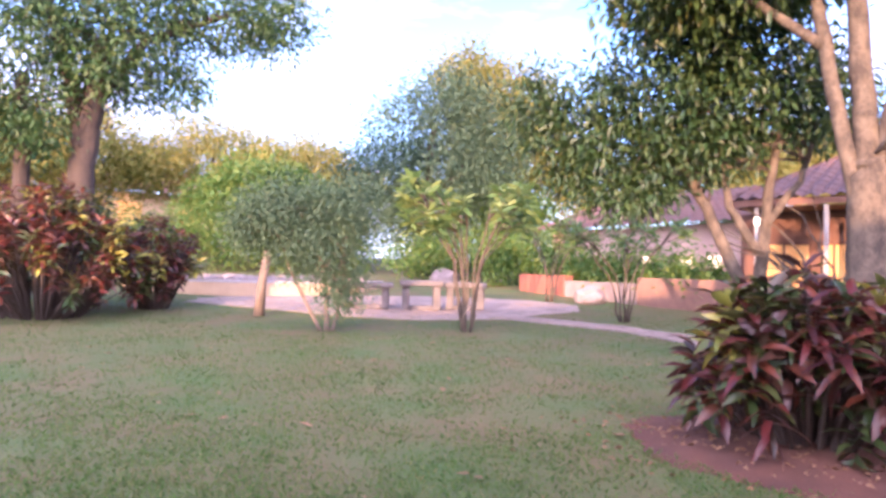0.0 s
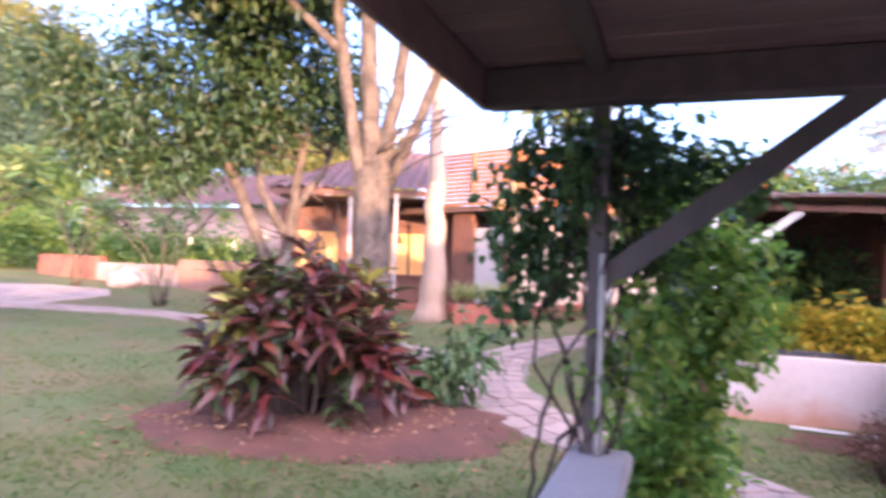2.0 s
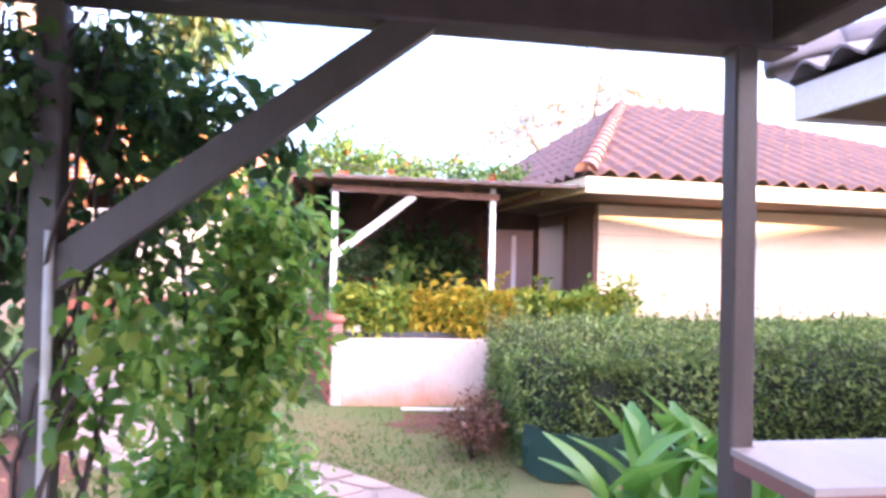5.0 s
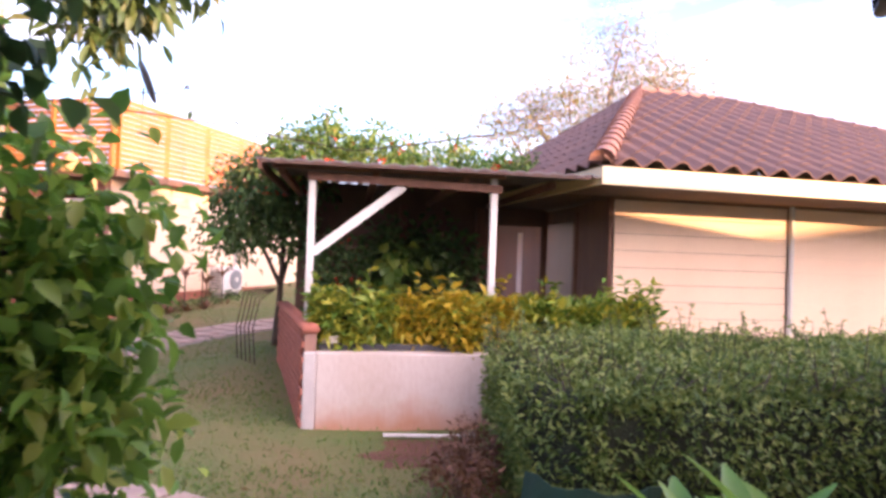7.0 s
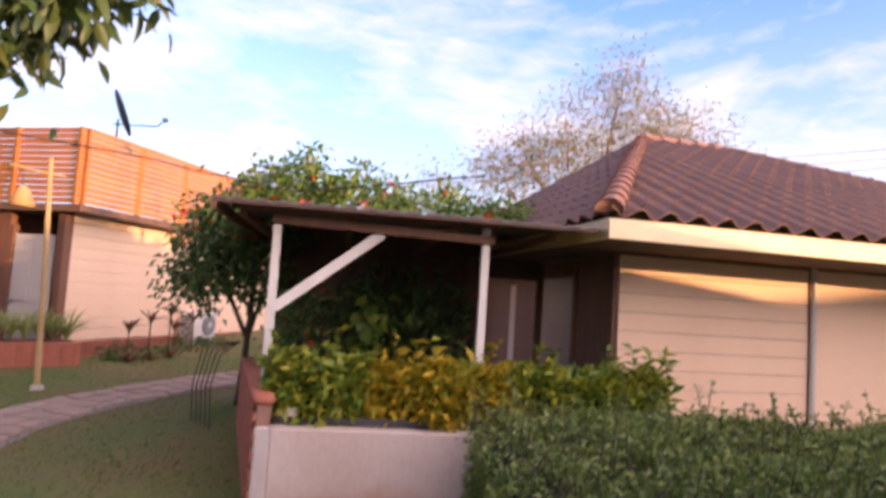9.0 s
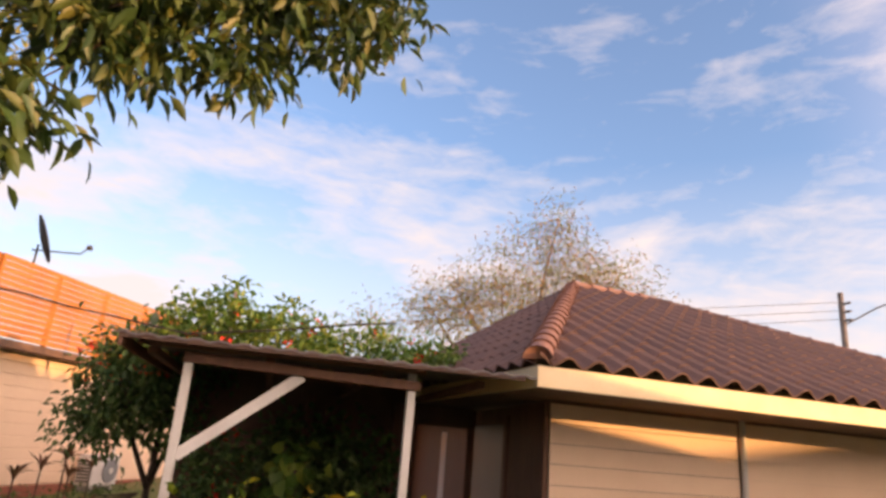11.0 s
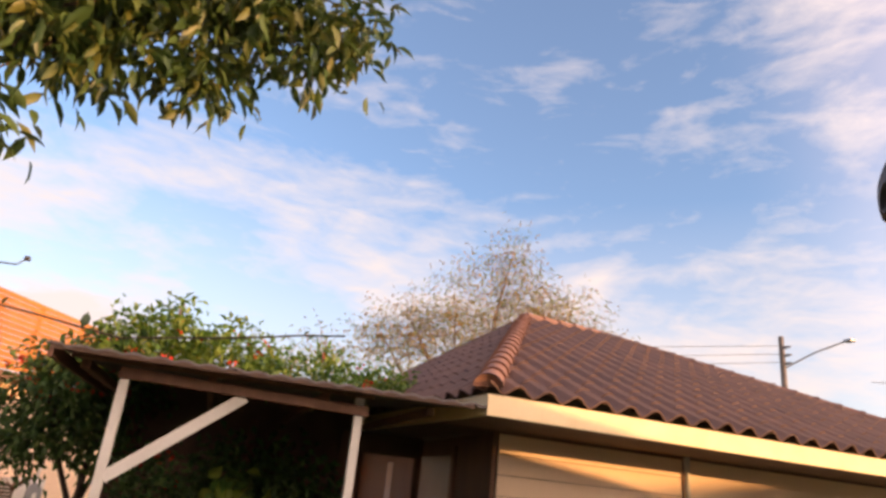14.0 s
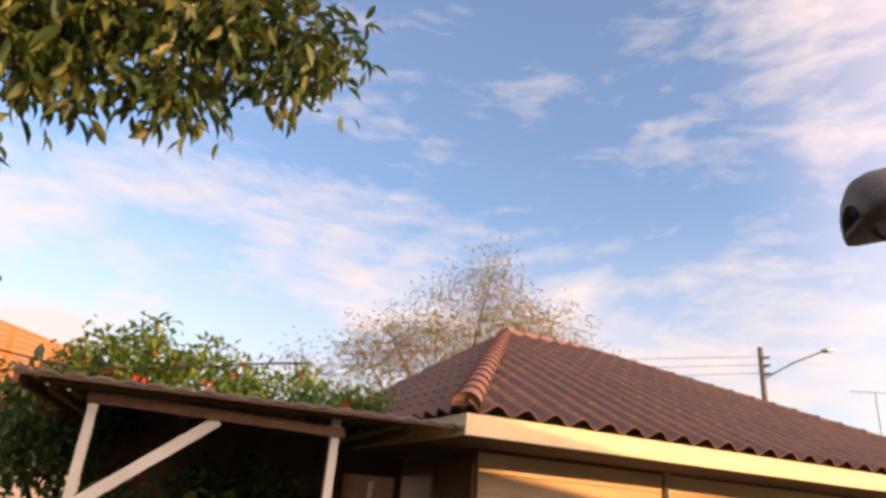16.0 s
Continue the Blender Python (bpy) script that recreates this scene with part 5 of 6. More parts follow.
# ---- canna clumps by the counter ----
def canna(label, x, y, n, seed, h=0.62):
    rr = random.Random(seed)
    t = thing("canna_plant", label, "plant", (x, y, 0), "canna clumps")
    st = Geo()
    for i in range(n):
        a = rr.uniform(0, 2 * math.pi)
        foot = Vector((x + rr.uniform(-0.16, 0.16), y + rr.uniform(-0.16, 0.16), 0))
        hh = h * rr.uniform(0.4, 1.0)
        top = foot + Vector((math.cos(a) * 0.12, math.sin(a) * 0.12, hh))
        st.tube([foot, foot.lerp(top, 0.6), top], [0.014, 0.012, 0.008], 6)
        for k in range(3):
            b = a + (k - 1) * 2.1 + rr.uniform(-0.4, 0.4)
            place_leaf(t, CANNA_LEAF, foot.lerp(top, 0.55 + 0.22 * k), Vector((math.cos(b), math.sin(b), rr.uniform(0.9, 2.4))).normalized(), rr.uniform(0.29, 0.5), rr.uniform(-0.6, 0.6))
    part("stem", st, L_BRIGHT, t)


canna("bright green canna clump with broad upright leaves", 4.0, -2.25, 9, 3)
canna("bright green canna clump behind the counter shelf", 3.85, -2.85, 8, 4, 0.66)
canna("bright green canna clump behind the counter shelf", 4.5, -2.75, 8, 5, 0.55)

# ---- climbing vine on the porch post ----
L_VINE = leaf_mat("vine_leaf", [(0.035, 0.075, 0.022), (0.055, 0.11, 0.03), (0.08, 0.15, 0.04), (0.12, 0.19, 0.05)], 0.45, 0.35)
vine = thing("climbing_vine", "leafy green climber round the porch post and brace", "climbing plant", (3.0, -0.2, 0.2))
sv = Geo()
rr = random.Random(12)
for i in range(11):
    a = rr.uniform(0, 6.28)
    pts = []
    for k in range(9):
        z = 0.05 + 2.15 * k / 8
        rad = 0.09 + 0.16 * rr.random() * (1 if 1 < k < 7 else 0.5)
        a += rr.uniform(0.2, 0.9)
        pts.append((3.14 + rad * 0.8 * math.cos(a), -0.1 + rad * math.sin(a) + (0.13 if i < 4 and 1 < k < 6 else 0), z))
    sv.tube(wobble(pts, 0.015, i, 3), [0.009] * 12 + [0.006] * 13, 5)
part("stem_tangle", sv, M_BARKD, vine, kind="stuff")
V1 = [(3.2, -0.12, 1.98, 0.12, 0.27, 0.2), (3.2, -0.42, 1.95, 0.12, 0.22, 0.17), (3.2, 0.06, 1.66, 0.12, 0.17, 0.26), (3.2, -0.3, 1.64, 0.1, 0.2, 0.18), (3.18, -0.64, 1.93, 0.1, 0.13, 0.11), (3.18, -0.15, 2.13, 0.15, 0.32, 0.08), (2.98, -0.05, 1.9, 0.06, 0.12, 0.2)]
V3 = [(3.12, 0.26, 1.72, 0.12, 0.12, 0.3), (3.12, 0.25, 1.36, 0.1, 0.1, 0.16), (3.12, 0.2, 1.98, 0.12, 0.16, 0.14)]
V2 = [(3.1, -0.35, 1.35, 0.16, 0.2, 0.2), (3.1, -0.2, 1.1, 0.12, 0.15, 0.2)]
crown("upper_leaves", 51, V1, 215, 10, 0.06, 0.056, 0.6, L_VINE, vine, 0.7, True, kind="stuff", shell=0.6)
crown("trailing_leaves", 54, V3, 62, 8, 0.06, 0.058, 0.6, L_VINE, vine, 0.9, True, kind="stuff", shell=0.8)
crown("lower_leaves", 52, V2, 50, 10, 0.06, 0.055, 0.55, L_FRESH, vine, 0.7, True, kind="stuff", shell=0.6)
tall = thing("tall_green_shrub", "tall bright green leafy shrub beside the path", "shrub", (3.65, -0.45, 0))
crown("leaves", 53, [(3.62, -0.58, 1.6, 0.2, 0.22, 0.32), (3.62, -0.5, 1.2, 0.2, 0.25, 0.3), (3.65, -0.42, 0.8, 0.22, 0.25, 0.28), (3.6, -0.62, 1.35, 0.16, 0.19, 0.28), (3.6, -0.32, 1.85, 0.18, 0.2, 0.2)], 380, 9, 0.05, 0.06, 0.5, L_FRESH, tall, 0.5, True, kind="stuff", shell=0.5)
part("stem", Geo().tube([(3.65, -0.45, 0), (3.6, -0.45, 0.8), (3.62, -0.5, 1.7)], [0.016, 0.013, 0.006], 6).tube([(3.62, -0.43, 0.4), (3.6, -0.35, 1.2), (3.6, -0.3, 1.9)], [0.012, 0.01, 0.006], 5), M_BARKD, tall)
run = thing("vine_runner", "thin vine runner with small leaves hanging in the air", "vine", (5.2, -0.9, 2.1))
rp = [(3.25, 0.2, 2.1), (4.6, 0.05, 2.14), (5.3, -0.6, 2.2), (5.5, -1.2, 2.14), (5.45, -1.9, 2.26)]
part("stem", Geo().tube(wobble(rp, 0.01, 2, 5), 0.0035, 5), M_BARKD, run)
rng = np.random.default_rng(9)
q = np.array([tuple(Vector(a).lerp(Vector(b), s)) for a, b in zip(rp, rp[1:]) for s in (0.1, 0.45, 0.8)])
part("leaves", leaves_mesh("leaves", q, rng.normal(size=q.shape) * 0.4 + np.array((0, 0, 0.8)), rng.uniform(0.025, 0.055, len(q)), 0.5, L_DARK, fine=True, rng=rng), L_DARK, run)

pbush = thing("green_shrub", "yellow-green leafy shrub beside the paved path", "shrub", (4.2, -0.35, 0))
crown("leaves", 61, [(4.0, -0.35, 0.42, 0.42, 0.32, 0.34), (4.5, -0.5, 0.35, 0.4, 0.28, 0.3), (3.7, -0.3, 0.5, 0.3, 0.3, 0.3)], 260, 10, 0.06, 0.085, 0.42, L_FRESH, pbush, 0.2, True, kind="stuff")
part("stem", Geo().tube([(4.1, -0.4, 0), (4.05, -0.35, 0.5)], 0.012, 5).tube([(4.2, -0.35, 0), (4.4, -0.45, 0.5)], 0.012, 5).tube([(3.9, -0.3, 0), (3.7, -0.3, 0.5)], 0.012, 5), M_BARKD, pbush)
spiky = thing("spiky_plant", "low dark spiky plant beside the path", "plant", (5.3, -0.62, 0))
blades("leaves", 14, [(5.3, -0.6, 0.02), (5.15, -0.5, 0.02)], 44, 0.32, 0.03, L_HEDGE, spiky)
tagged(part("path_edging", Geo().box(4.3, -0.72, 0.0, 5.7, -0.78, 0.1, 0.012), M_CONC), "short pale concrete edging along the path", "kerb", kind="structure")
sb = thing("green_shrub", "small dull green shrub on the red soil bed", "shrub", (6.9, 1.75, 0.1))
crown("leaves", 63, [(6.9, 1.75, 0.5, 0.4, 0.4, 0.32), (6.6, 2.0, 0.35, 0.3, 0.3, 0.25), (7.0, 1.7, 0.9, 0.18, 0.18, 0.22)], 62, 8, 0.07, 0.15, 0.3, L_MID, sb, 0.9, True, kind="stuff")
part("stem", Geo().tube([(6.9, 1.75, 0.02), (6.92, 1.74, 0.8)], 0.012, 5).tube([(6.85, 1.8, 0.02), (6.6, 2.0, 0.45)], 0.01, 5), M_BARKD, sb)

# ---- plants round the shelter ----
ft = tree("small flowering tree with dark leaves beside the shelter", (12.1, -0.15, 0.2), [([(12.1, -0.15, 0.15), (12.05, -0.2, 1.2), (12.1, -0.25, 2.0)], 0.05, 0.035), ([(12.05, -0.2, 1.1), (11.8, 0.05, 1.7), (11.7, 0.2, 2.2)], 0.035, 0.02), ([(12.05, -0.2, 1.1), (12.3, -0.35, 1.8), (12.5, -0.5, 2.5)], 0.035, 0.02)],
          [(11.8, 0.2, 2.3, 0.8, 0.6, 0.62), (12.0, -0.2, 2.65, 0.9, 0.75, 0.5), (11.6, 0.45, 1.85, 0.42, 0.4, 0.38), (11.9, -0.2, 1.95, 0.5, 0.5, 0.4)], 560, 9, 0.09, 0.1, 0.5, L_MID, M_BARKD, 71, 14)
crown("blossom", 72, [(11.7, 0.2, 2.5, 0.9, 0.8, 0.45)], 24, 5, 0.03, 0.06, 0.7, L_RED, ft, 0.0, kind="stuff")
rb = thing("roof_creeper", "flowering green creeper heaped on the shelter roof", "creeper", (11.0, -1.8, 2.6))
RB = [(11.3, -0.75, 3.05, 0.75, 0.7, 0.35), (11.5, -1.7, 2.98, 0.7, 0.7, 0.28), (11.6, -2.7, 2.98, 0.8, 0.7, 0.26), (11.3, -0.9, 3.3, 0.2, 0.2, 0.25), (11.5, -1.55, 3.25, 0.2, 0.2, 0.22), (11.9, -3.5, 2.95, 0.6, 0.5, 0.25)]
crown("leaves", 73, RB, 460, 9, 0.08, 0.1, 0.5, L_BRIGHT, rb, 0.0, kind="stuff")
crown("blossom", 74, RB, 30, 5, 0.03, 0.06, 0.7, L_RED, rb, 0.0, kind="stuff", shell=0.2)
fb = thing("hibiscus_bush", "red-flowering hibiscus bush inside the shelter", "bush", (10.9, -1.0, 0.1))
FB = [(10.9, -1.0, 1.35, 0.55, 0.45, 0.55), (10.9, -1.1, 0.8, 0.5, 0.45, 0.5)]
crown("leaves", 75, FB, 230, 9, 0.07, 0.085, 0.5, L_MID, fb, 0.3, kind="stuff")
crown("blossom", 76, FB, 16, 6, 0.025, 0.06, 0.8, L_RED, fb, 0.0, kind="stuff", shell=0.15)
part("stem", Geo().tube([(10.9, -1.0, 0), (10.9, -1.05, 1.2)], 0.03, 6), M_BARKD, fb)
db = thing("shade_plants", "dark shade plants filling the shelter", "bush", (11.6, -2.4, 0.1))
crown("leaves", 77, [(11.6, -2.0, 1.2, 0.5, 0.8, 1.0), (11.7, -2.6, 1.3, 0.5, 0.6, 0.9), (11.3, -2.3, 0.7, 0.5, 0.8, 0.6)], 420, 9, 0.1, 0.13, 0.6, L_MID, db, 0.5, kind="stuff")
part("stem", Geo().tube([(11.6, -2.0, 0), (11.6, -2.05, 1.6)], 0.04, 6).tube([(11.7, -2.6, 0), (11.7, -2.6, 1.6)], 0.04, 6), M_BARKD, db)
hl = thing("heart_leaf_plant", "broad heart-leaved plant under the shelter", "plant", (10.6, -1.9, 0.1))
crown("leaves", 78, [(10.6, -1.9, 1.45, 0.3, 0.4, 0.28)], 16, 3, 0.08, 0.2, 0.75, L_BRIGHT, hl, 0.7, True, kind="stuff")
part("stem", Geo().tube([(10.6, -1.9, 0), (10.6, -1.85, 1.5)], 0.02, 6), M_BARKD, hl)
cord = thing("cordyline_row", "sparse brown cordylines along the house wall", "plant", (16, 1.6, 0.3))
cp = [WU @ Vector((0.9 + 0.42 * k, -0.7 - 0.1 * (k % 3), 0)) for k in range(5)]
for k, c in enumerate(cp):
    part("stem", Geo().tube([(c.x, c.y, 0.25), (c.x, c.y, 0.9 + 0.15 * (k % 3))], 0.012, 5), M_BARKD, cord)
blades("leaves", 15, [(c.x, c.y, 0.85 + 0.15 * (k % 3)) for k, c in enumerate(cp)] + [(c.x - 0.2, c.y - 0.1, 0.3) for c in cp], 16, 0.38, 0.05, L_TI, cord)
lowb = thing("low_ground_plants", "low scrubby plants at the house foot", "plant", (15.5, 1.7, 0.3))
crown("leaves", 79, [(*tuple((WU @ Vector((0.8 + 0.8 * k, -0.55, 0)))[:2]), 0.42, 0.5, 0.3, 0.16) for k in range(6)], 160, 8, 0.08, 0.09, 0.4, L_MID, lowb, 0.1, kind="stuff")
stk = thing("bent_stems", "bundle of dark bent stems leaning on the brick wall", "stems", (11.0, -0.15, 0.2))
for k in range(5):
    part("stem", Geo().tube([(10.75 + 0.1 * k, -0.05 + 0.07 * k, 0.15), (10.95 + 0.05 * k, 0.02 + 0.06 * k, 0.6), (11.2, -0.02 + 0.05 * k, 0.95 + 0.03 * k), (11.5, -0.2, 1.1)], 0.009, 5), M_BARKD, stk)

# ---- garden trees ----
tree("large old tree with rough grey trunk and high spreading crown", (0.95, 17.3, 0.5),
     [([(0.95, 17.3, 0.4), (0.92, 17.25, 2.2), (1.0, 17.2, 4.2), (1.25, 17.1, 6.8)], 0.4, 0.22), ([(0.98, 17.2, 4.0), (0.65, 17.3, 5.6), (0.1, 17.4, 7.8)], 0.22, 0.1),
      ([(1.1, 17.15, 5.2), (2.2, 16.9, 6.9), (4.4, 16.4, 8.0)], 0.15, 0.06), ([(-0.2, 17.5, 0.4), (-0.24, 17.5, 2.6), (-0.3, 17.5, 5.8)], 0.24, 0.14)],
     [(0.0, 17.2, 7.2, 3.4, 2.6, 1.5), (3.1, 16.9, 8.0, 3.0, 2.4, 1.1), (5.2, 16.5, 7.8, 1.2, 1.2, 0.9), (1.7, 17.1, 6.0, 2.0, 1.6, 0.8), (-0.3, 17.2, 4.7, 1.2, 1.2, 1.1), (2.9, 17.0, 6.0, 0.7, 0.7, 0.7), (-2.2, 17.3, 5.2, 1.4, 1.4, 1.6)],
     2000, 11, 0.2, 0.16, 0.42, L_MID, M_BARKD, 101, 70)
tree("small feathery shrub tree on the lawn", (5.0, 12.0, 0.25),
     [([(5.05, 12.0, 0.2), (5.0, 12.0, 1.0), (4.8, 12.0, 2.2)], 0.05, 0.02), ([(5.1, 11.9, 0.2), (5.3, 11.8, 1.2), (5.3, 11.7, 2.4)], 0.04, 0.02), ([(4.95, 12.05, 0.2), (4.3, 12.2, 1.5), (4.0, 12.2, 2.6)], 0.04, 0.015)],
     [(4.7, 11.9, 2.2, 1.1, 1.0, 0.95), (4.0, 12.1, 2.55, 0.85, 0.8, 0.65), (5.2, 11.7, 1.2, 0.5, 0.5, 0.6), (5.2, 11.7, 2.7, 0.75, 0.7, 0.7), (3.5, 12.3, 2.3, 0.5, 0.5, 0.5)], 1500, 12, 0.13, 0.075, 0.5, L_BLUE, M_BARK, 102, 30)
tagged(part("staked_trunk", Geo().tube([(4.45, 14.6, 0.3), (4.48, 14.55, 1.1), (4.6, 14.5, 1.9)], [0.13, 0.10, 0.09], 10), M_BARK, smooth=True), "short pale bare trunk at the terrace edge", "tree trunk")


def plumeria(label, x, y, arms, seed, h, leaf=0.3):
    """Bare forked branches that end in whorls of long leaves."""
    z0 = ground_z(x, y)
    t = thing("plumeria_tree", label, "tree", (x, y, z0), "plumeria trees")
    rr = random.Random(seed)
    g, P, W = Geo(), [], []
    for i in range(arms):
        a = 6.28 * i / arms + rr.uniform(-0.4, 0.4)
        reach = rr.uniform(0.35, 1.0)
        f = Vector((x + 0.08 * math.cos(a), y + 0.08 * math.sin(a), z0 - 0.05))
        m = Vector((x + 0.4 * reach * math.cos(a), y + 0.4 * reach * math.sin(a), z0 + h * 0.5))
        e = Vector((x + 1.2 * reach * math.cos(a), y + 1.2 * reach * math.sin(a), z0 + h * rr.uniform(0.72, 1.0)))
        g.tube(wobble([f, m, e], 0.04, seed + i, 4), [0.027] * 3 + [0.018] * 6, 7)
        for j in range(3):
            b = a + rr.uniform(-1.2, 1.2)
            tip = e + Vector((0.4 * math.cos(b), 0.4 * math.sin(b), rr.uniform(-0.1, 0.4)))
            g.tube([m.lerp(e, 0.75), tip], [0.014, 0.011], 6)
            for k in range(16):
                c = k * 2.4 + rr.random()
                P.append(tuple(tip + Vector((0, 0, -0.012 * k))))
                W.append((math.cos(c), math.sin(c), 0.7 - 0.075 * k))
    part("branchwork", g, M_BARKJ, t, smooth=True)
    rng = np.random.default_rng(seed)
    part("foliage", leaves_mesh("foliage", np.array(P), np.array(W), rng.uniform(0.75, 1.2, len(P)) * leaf, 0.26, L_PLUM, fine=True, rng=rng), L_PLUM, t, kind="stuff")


L_PLUM = leaf_mat("plumeria_leaf", [(0.10, 0.18, 0.05), (0.15, 0.24, 0.06), (0.24, 0.29, 0.07)], 0.5, 0.35)
plumeria("plumeria tree with long pale green leaf whorls on the lawn", 7.6, 10.8, 13, 5, 2.9, 0.34)
plumeria("plumeria tree with yellowing leaves near the terrace", 11.8, 10.4, 6, 6, 2.2, 0.28)
plumeria("slim plumeria behind the terrace", 13.2, 14.6, 5, 7, 2.2, 0.26)

tree("dense dark-leaved fruit tree with several leaning stems", (9.4, 5.6, 0.2),
     [([(9.45, 5.6, 0.1), (9.3, 5.75, 1.3), (8.95, 6.2, 2.6), (8.6, 6.7, 3.8)], 0.13, 0.06), ([(9.4, 5.55, 0.2), (9.45, 5.6, 1.6), (9.5, 5.5, 2.9), (9.6, 5.3, 4.2)], 0.12, 0.05),
      ([(9.5, 5.5, 0.9), (9.8, 5.1, 1.3), (10.1, 4.8, 1.35)], 0.09, 0.04), ([(9.42, 5.6, 1.9), (9.1, 5.9, 2.6), (9.0, 6.0, 3.6)], 0.08, 0.04), ([(9.45, 5.55, 2.3), (9.8, 5.2, 3.0), (9.9, 5.0, 3.8)], 0.07, 0.03)],
     [(8.7, 6.6, 4.5, 1.6, 1.5, 1.15), (7.9, 7.4, 4.0, 0.85, 0.85, 0.95), (9.4, 5.5, 4.6, 1.3, 1.2, 1.1), (8.4, 6.9, 3.05, 0.6, 0.6, 0.5), (9.8, 4.9, 4.1, 0.8, 0.8, 0.7), (8.9, 6.2, 3.6, 0.9, 0.9, 0.55), (9.0, 6.2, 5.6, 1.5, 1.5, 0.8), (8.2, 7.1, 2.95, 0.75, 0.75, 0.55), (7.8, 7.7, 3.3, 0.7, 0.7, 0.7), (7.3, 8.1, 4.2, 0.7, 0.7, 0.9)],
     1800, 11, 0.13, 0.15, 0.34, L_DARK, M_BARKJ, 103, 60, 0.8)
tree("large tree with a pale forked trunk and overhanging branches", (8.4, 3.55, 0.15),
     [([(8.4, 3.6, 0.05), (8.38, 3.57, 1.4), (8.36, 3.54, 2.5), (8.35, 3.55, 3.0)], 0.32, 0.2), ([(8.3, 3.65, 2.3), (8.15, 3.9, 3.8), (8.05, 4.1, 5.4), (8.0, 4.3, 7.0)], 0.1, 0.06),
      ([(8.36, 3.55, 2.6), (8.3, 3.65, 4.0), (8.28, 3.7, 5.6), (8.3, 3.8, 7.2)], 0.15, 0.07), ([(8.4, 3.5, 2.7), (8.5, 3.3, 3.9), (8.5, 3.2, 5.2), (8.4, 2.6, 6.6)], 0.12, 0.05),
      ([(8.45, 3.4, 2.6), (8.62, 2.95, 3.7), (8.7, 2.6, 4.6), (8.3, 1.2, 5.5), (7.9, -0.4, 5.3)], 0.1, 0.025), ([(8.1, 4.0, 4.4), (7.7, 4.8, 5.2), (7.2, 5.4, 5.6)], 0.07, 0.03)],
     [(7.3, 5.3, 5.5, 1.3, 1.3, 0.6), (7.9, 4.7, 5.9, 1.6, 1.6, 0.8), (8.0, 3.6, 7.2, 2.2, 2.0, 1.0), (7.9, 1.4, 6.0, 1.2, 1.2, 0.6), (7.6, 0.1, 4.9, 0.85, 0.8, 0.5), (7.9, -0.8, 5.2, 0.6, 0.65, 0.4), (7.35, 0.5, 3.7, 0.4, 0.45, 0.45), (7.25, 0.75, 3.3, 0.25, 0.3, 0.3), (7.95, -1.6, 5.1, 0.45, 0.45, 0.35), (8.0, -2.0, 5.45, 0.35, 0.35, 0.25), (7.9, -1.2, 5.6, 0.6, 0.7, 0.35), (7.5, 0.0, 4.5, 0.6, 0.5, 0.4), (7.8, -0.8, 4.6, 0.4, 0.35, 0.25), (7.5, 0.9, 4.9, 0.7, 0.6, 0.4)],
     1650, 11, 0.12, 0.185, 0.3, L_MANGO, M_BARKJ, 104, 60, 0.9, fine=True)
tree("tall pale pollarded trunk lit at the top", (13.75, 4.7, 0.3),
     [([(13.7, 4.72, 0.2), (13.78, 4.72, 1.6), (13.88, 4.76, 3.6), (14.1, 4.85, 6.2)], 0.33, 0.12), ([(14.05, 4.85, 5.6), (14.2, 4.5, 6.6), (14.3, 4.0, 7.6)], 0.1, 0.05), ([(14.05, 4.85, 5.6), (13.9, 5.4, 6.8), (13.8, 5.8, 7.8)], 0.1, 0.05)],
     [(14.2, 4.8, 8.2, 1.6, 1.6, 0.9)], 160, 9, 0.15, 0.18, 0.35, L_YELL, M_BARKP, 105, 12)
bam = [(18.6, -7.7, 6.0, 2.0, 2.0, 1.6), (19.1, -6.2, 5.3, 1.8, 1.8, 1.2), (18.4, -8.2, 7.3, 0.8, 0.8, 1.2), (17.9, -9.5, 6.0, 1.2, 1.2, 1.0), (18.8, -5.0, 5.0, 0.9, 0.9, 0.7), (19.0, -3.6, 4.5, 0.9, 0.9, 0.6), (18.0, -10.4, 5.6, 0.8, 0.8, 0.6)]
tree("sparse rust-tinted tree with fine twigs behind the bungalow", (18.6, -7.4, 0.5),
     [([(18.6, -7.4, 0.3), (18.6, -7.5, 3.0), (18.5, -7.8, 6.0), (18.4, -8.2, 8.0)], 0.1, 0.015), ([(18.6, -7.4, 1.5), (18.8, -7.0, 4.0), (18.9, -6.8, 6.6)], 0.07, 0.012), ([(18.6, -7.4, 1.5), (18.3, -8.3, 4.2), (18.1, -9.0, 7.0)], 0.07, 0.012), ([(18.6, -7.4, 2.0), (19.0, -5.8, 4.2), (19.0, -4.9, 5.4)], 0.06, 0.012), ([(18.6, -7.4, 2.5), (18.9, -6.4, 4.6), (19.1, -5.6, 6.0)], 0.08, 0.02), ([(18.6, -7.5, 3.0), (18.2, -8.8, 5.0), (17.9, -9.8, 6.6)], 0.08, 0.02)],
     bam, 1150, 9, 0.24, 0.15, 0.17, L_RUST, M_BARK, 106, 170, 0.5, twig=0.008)
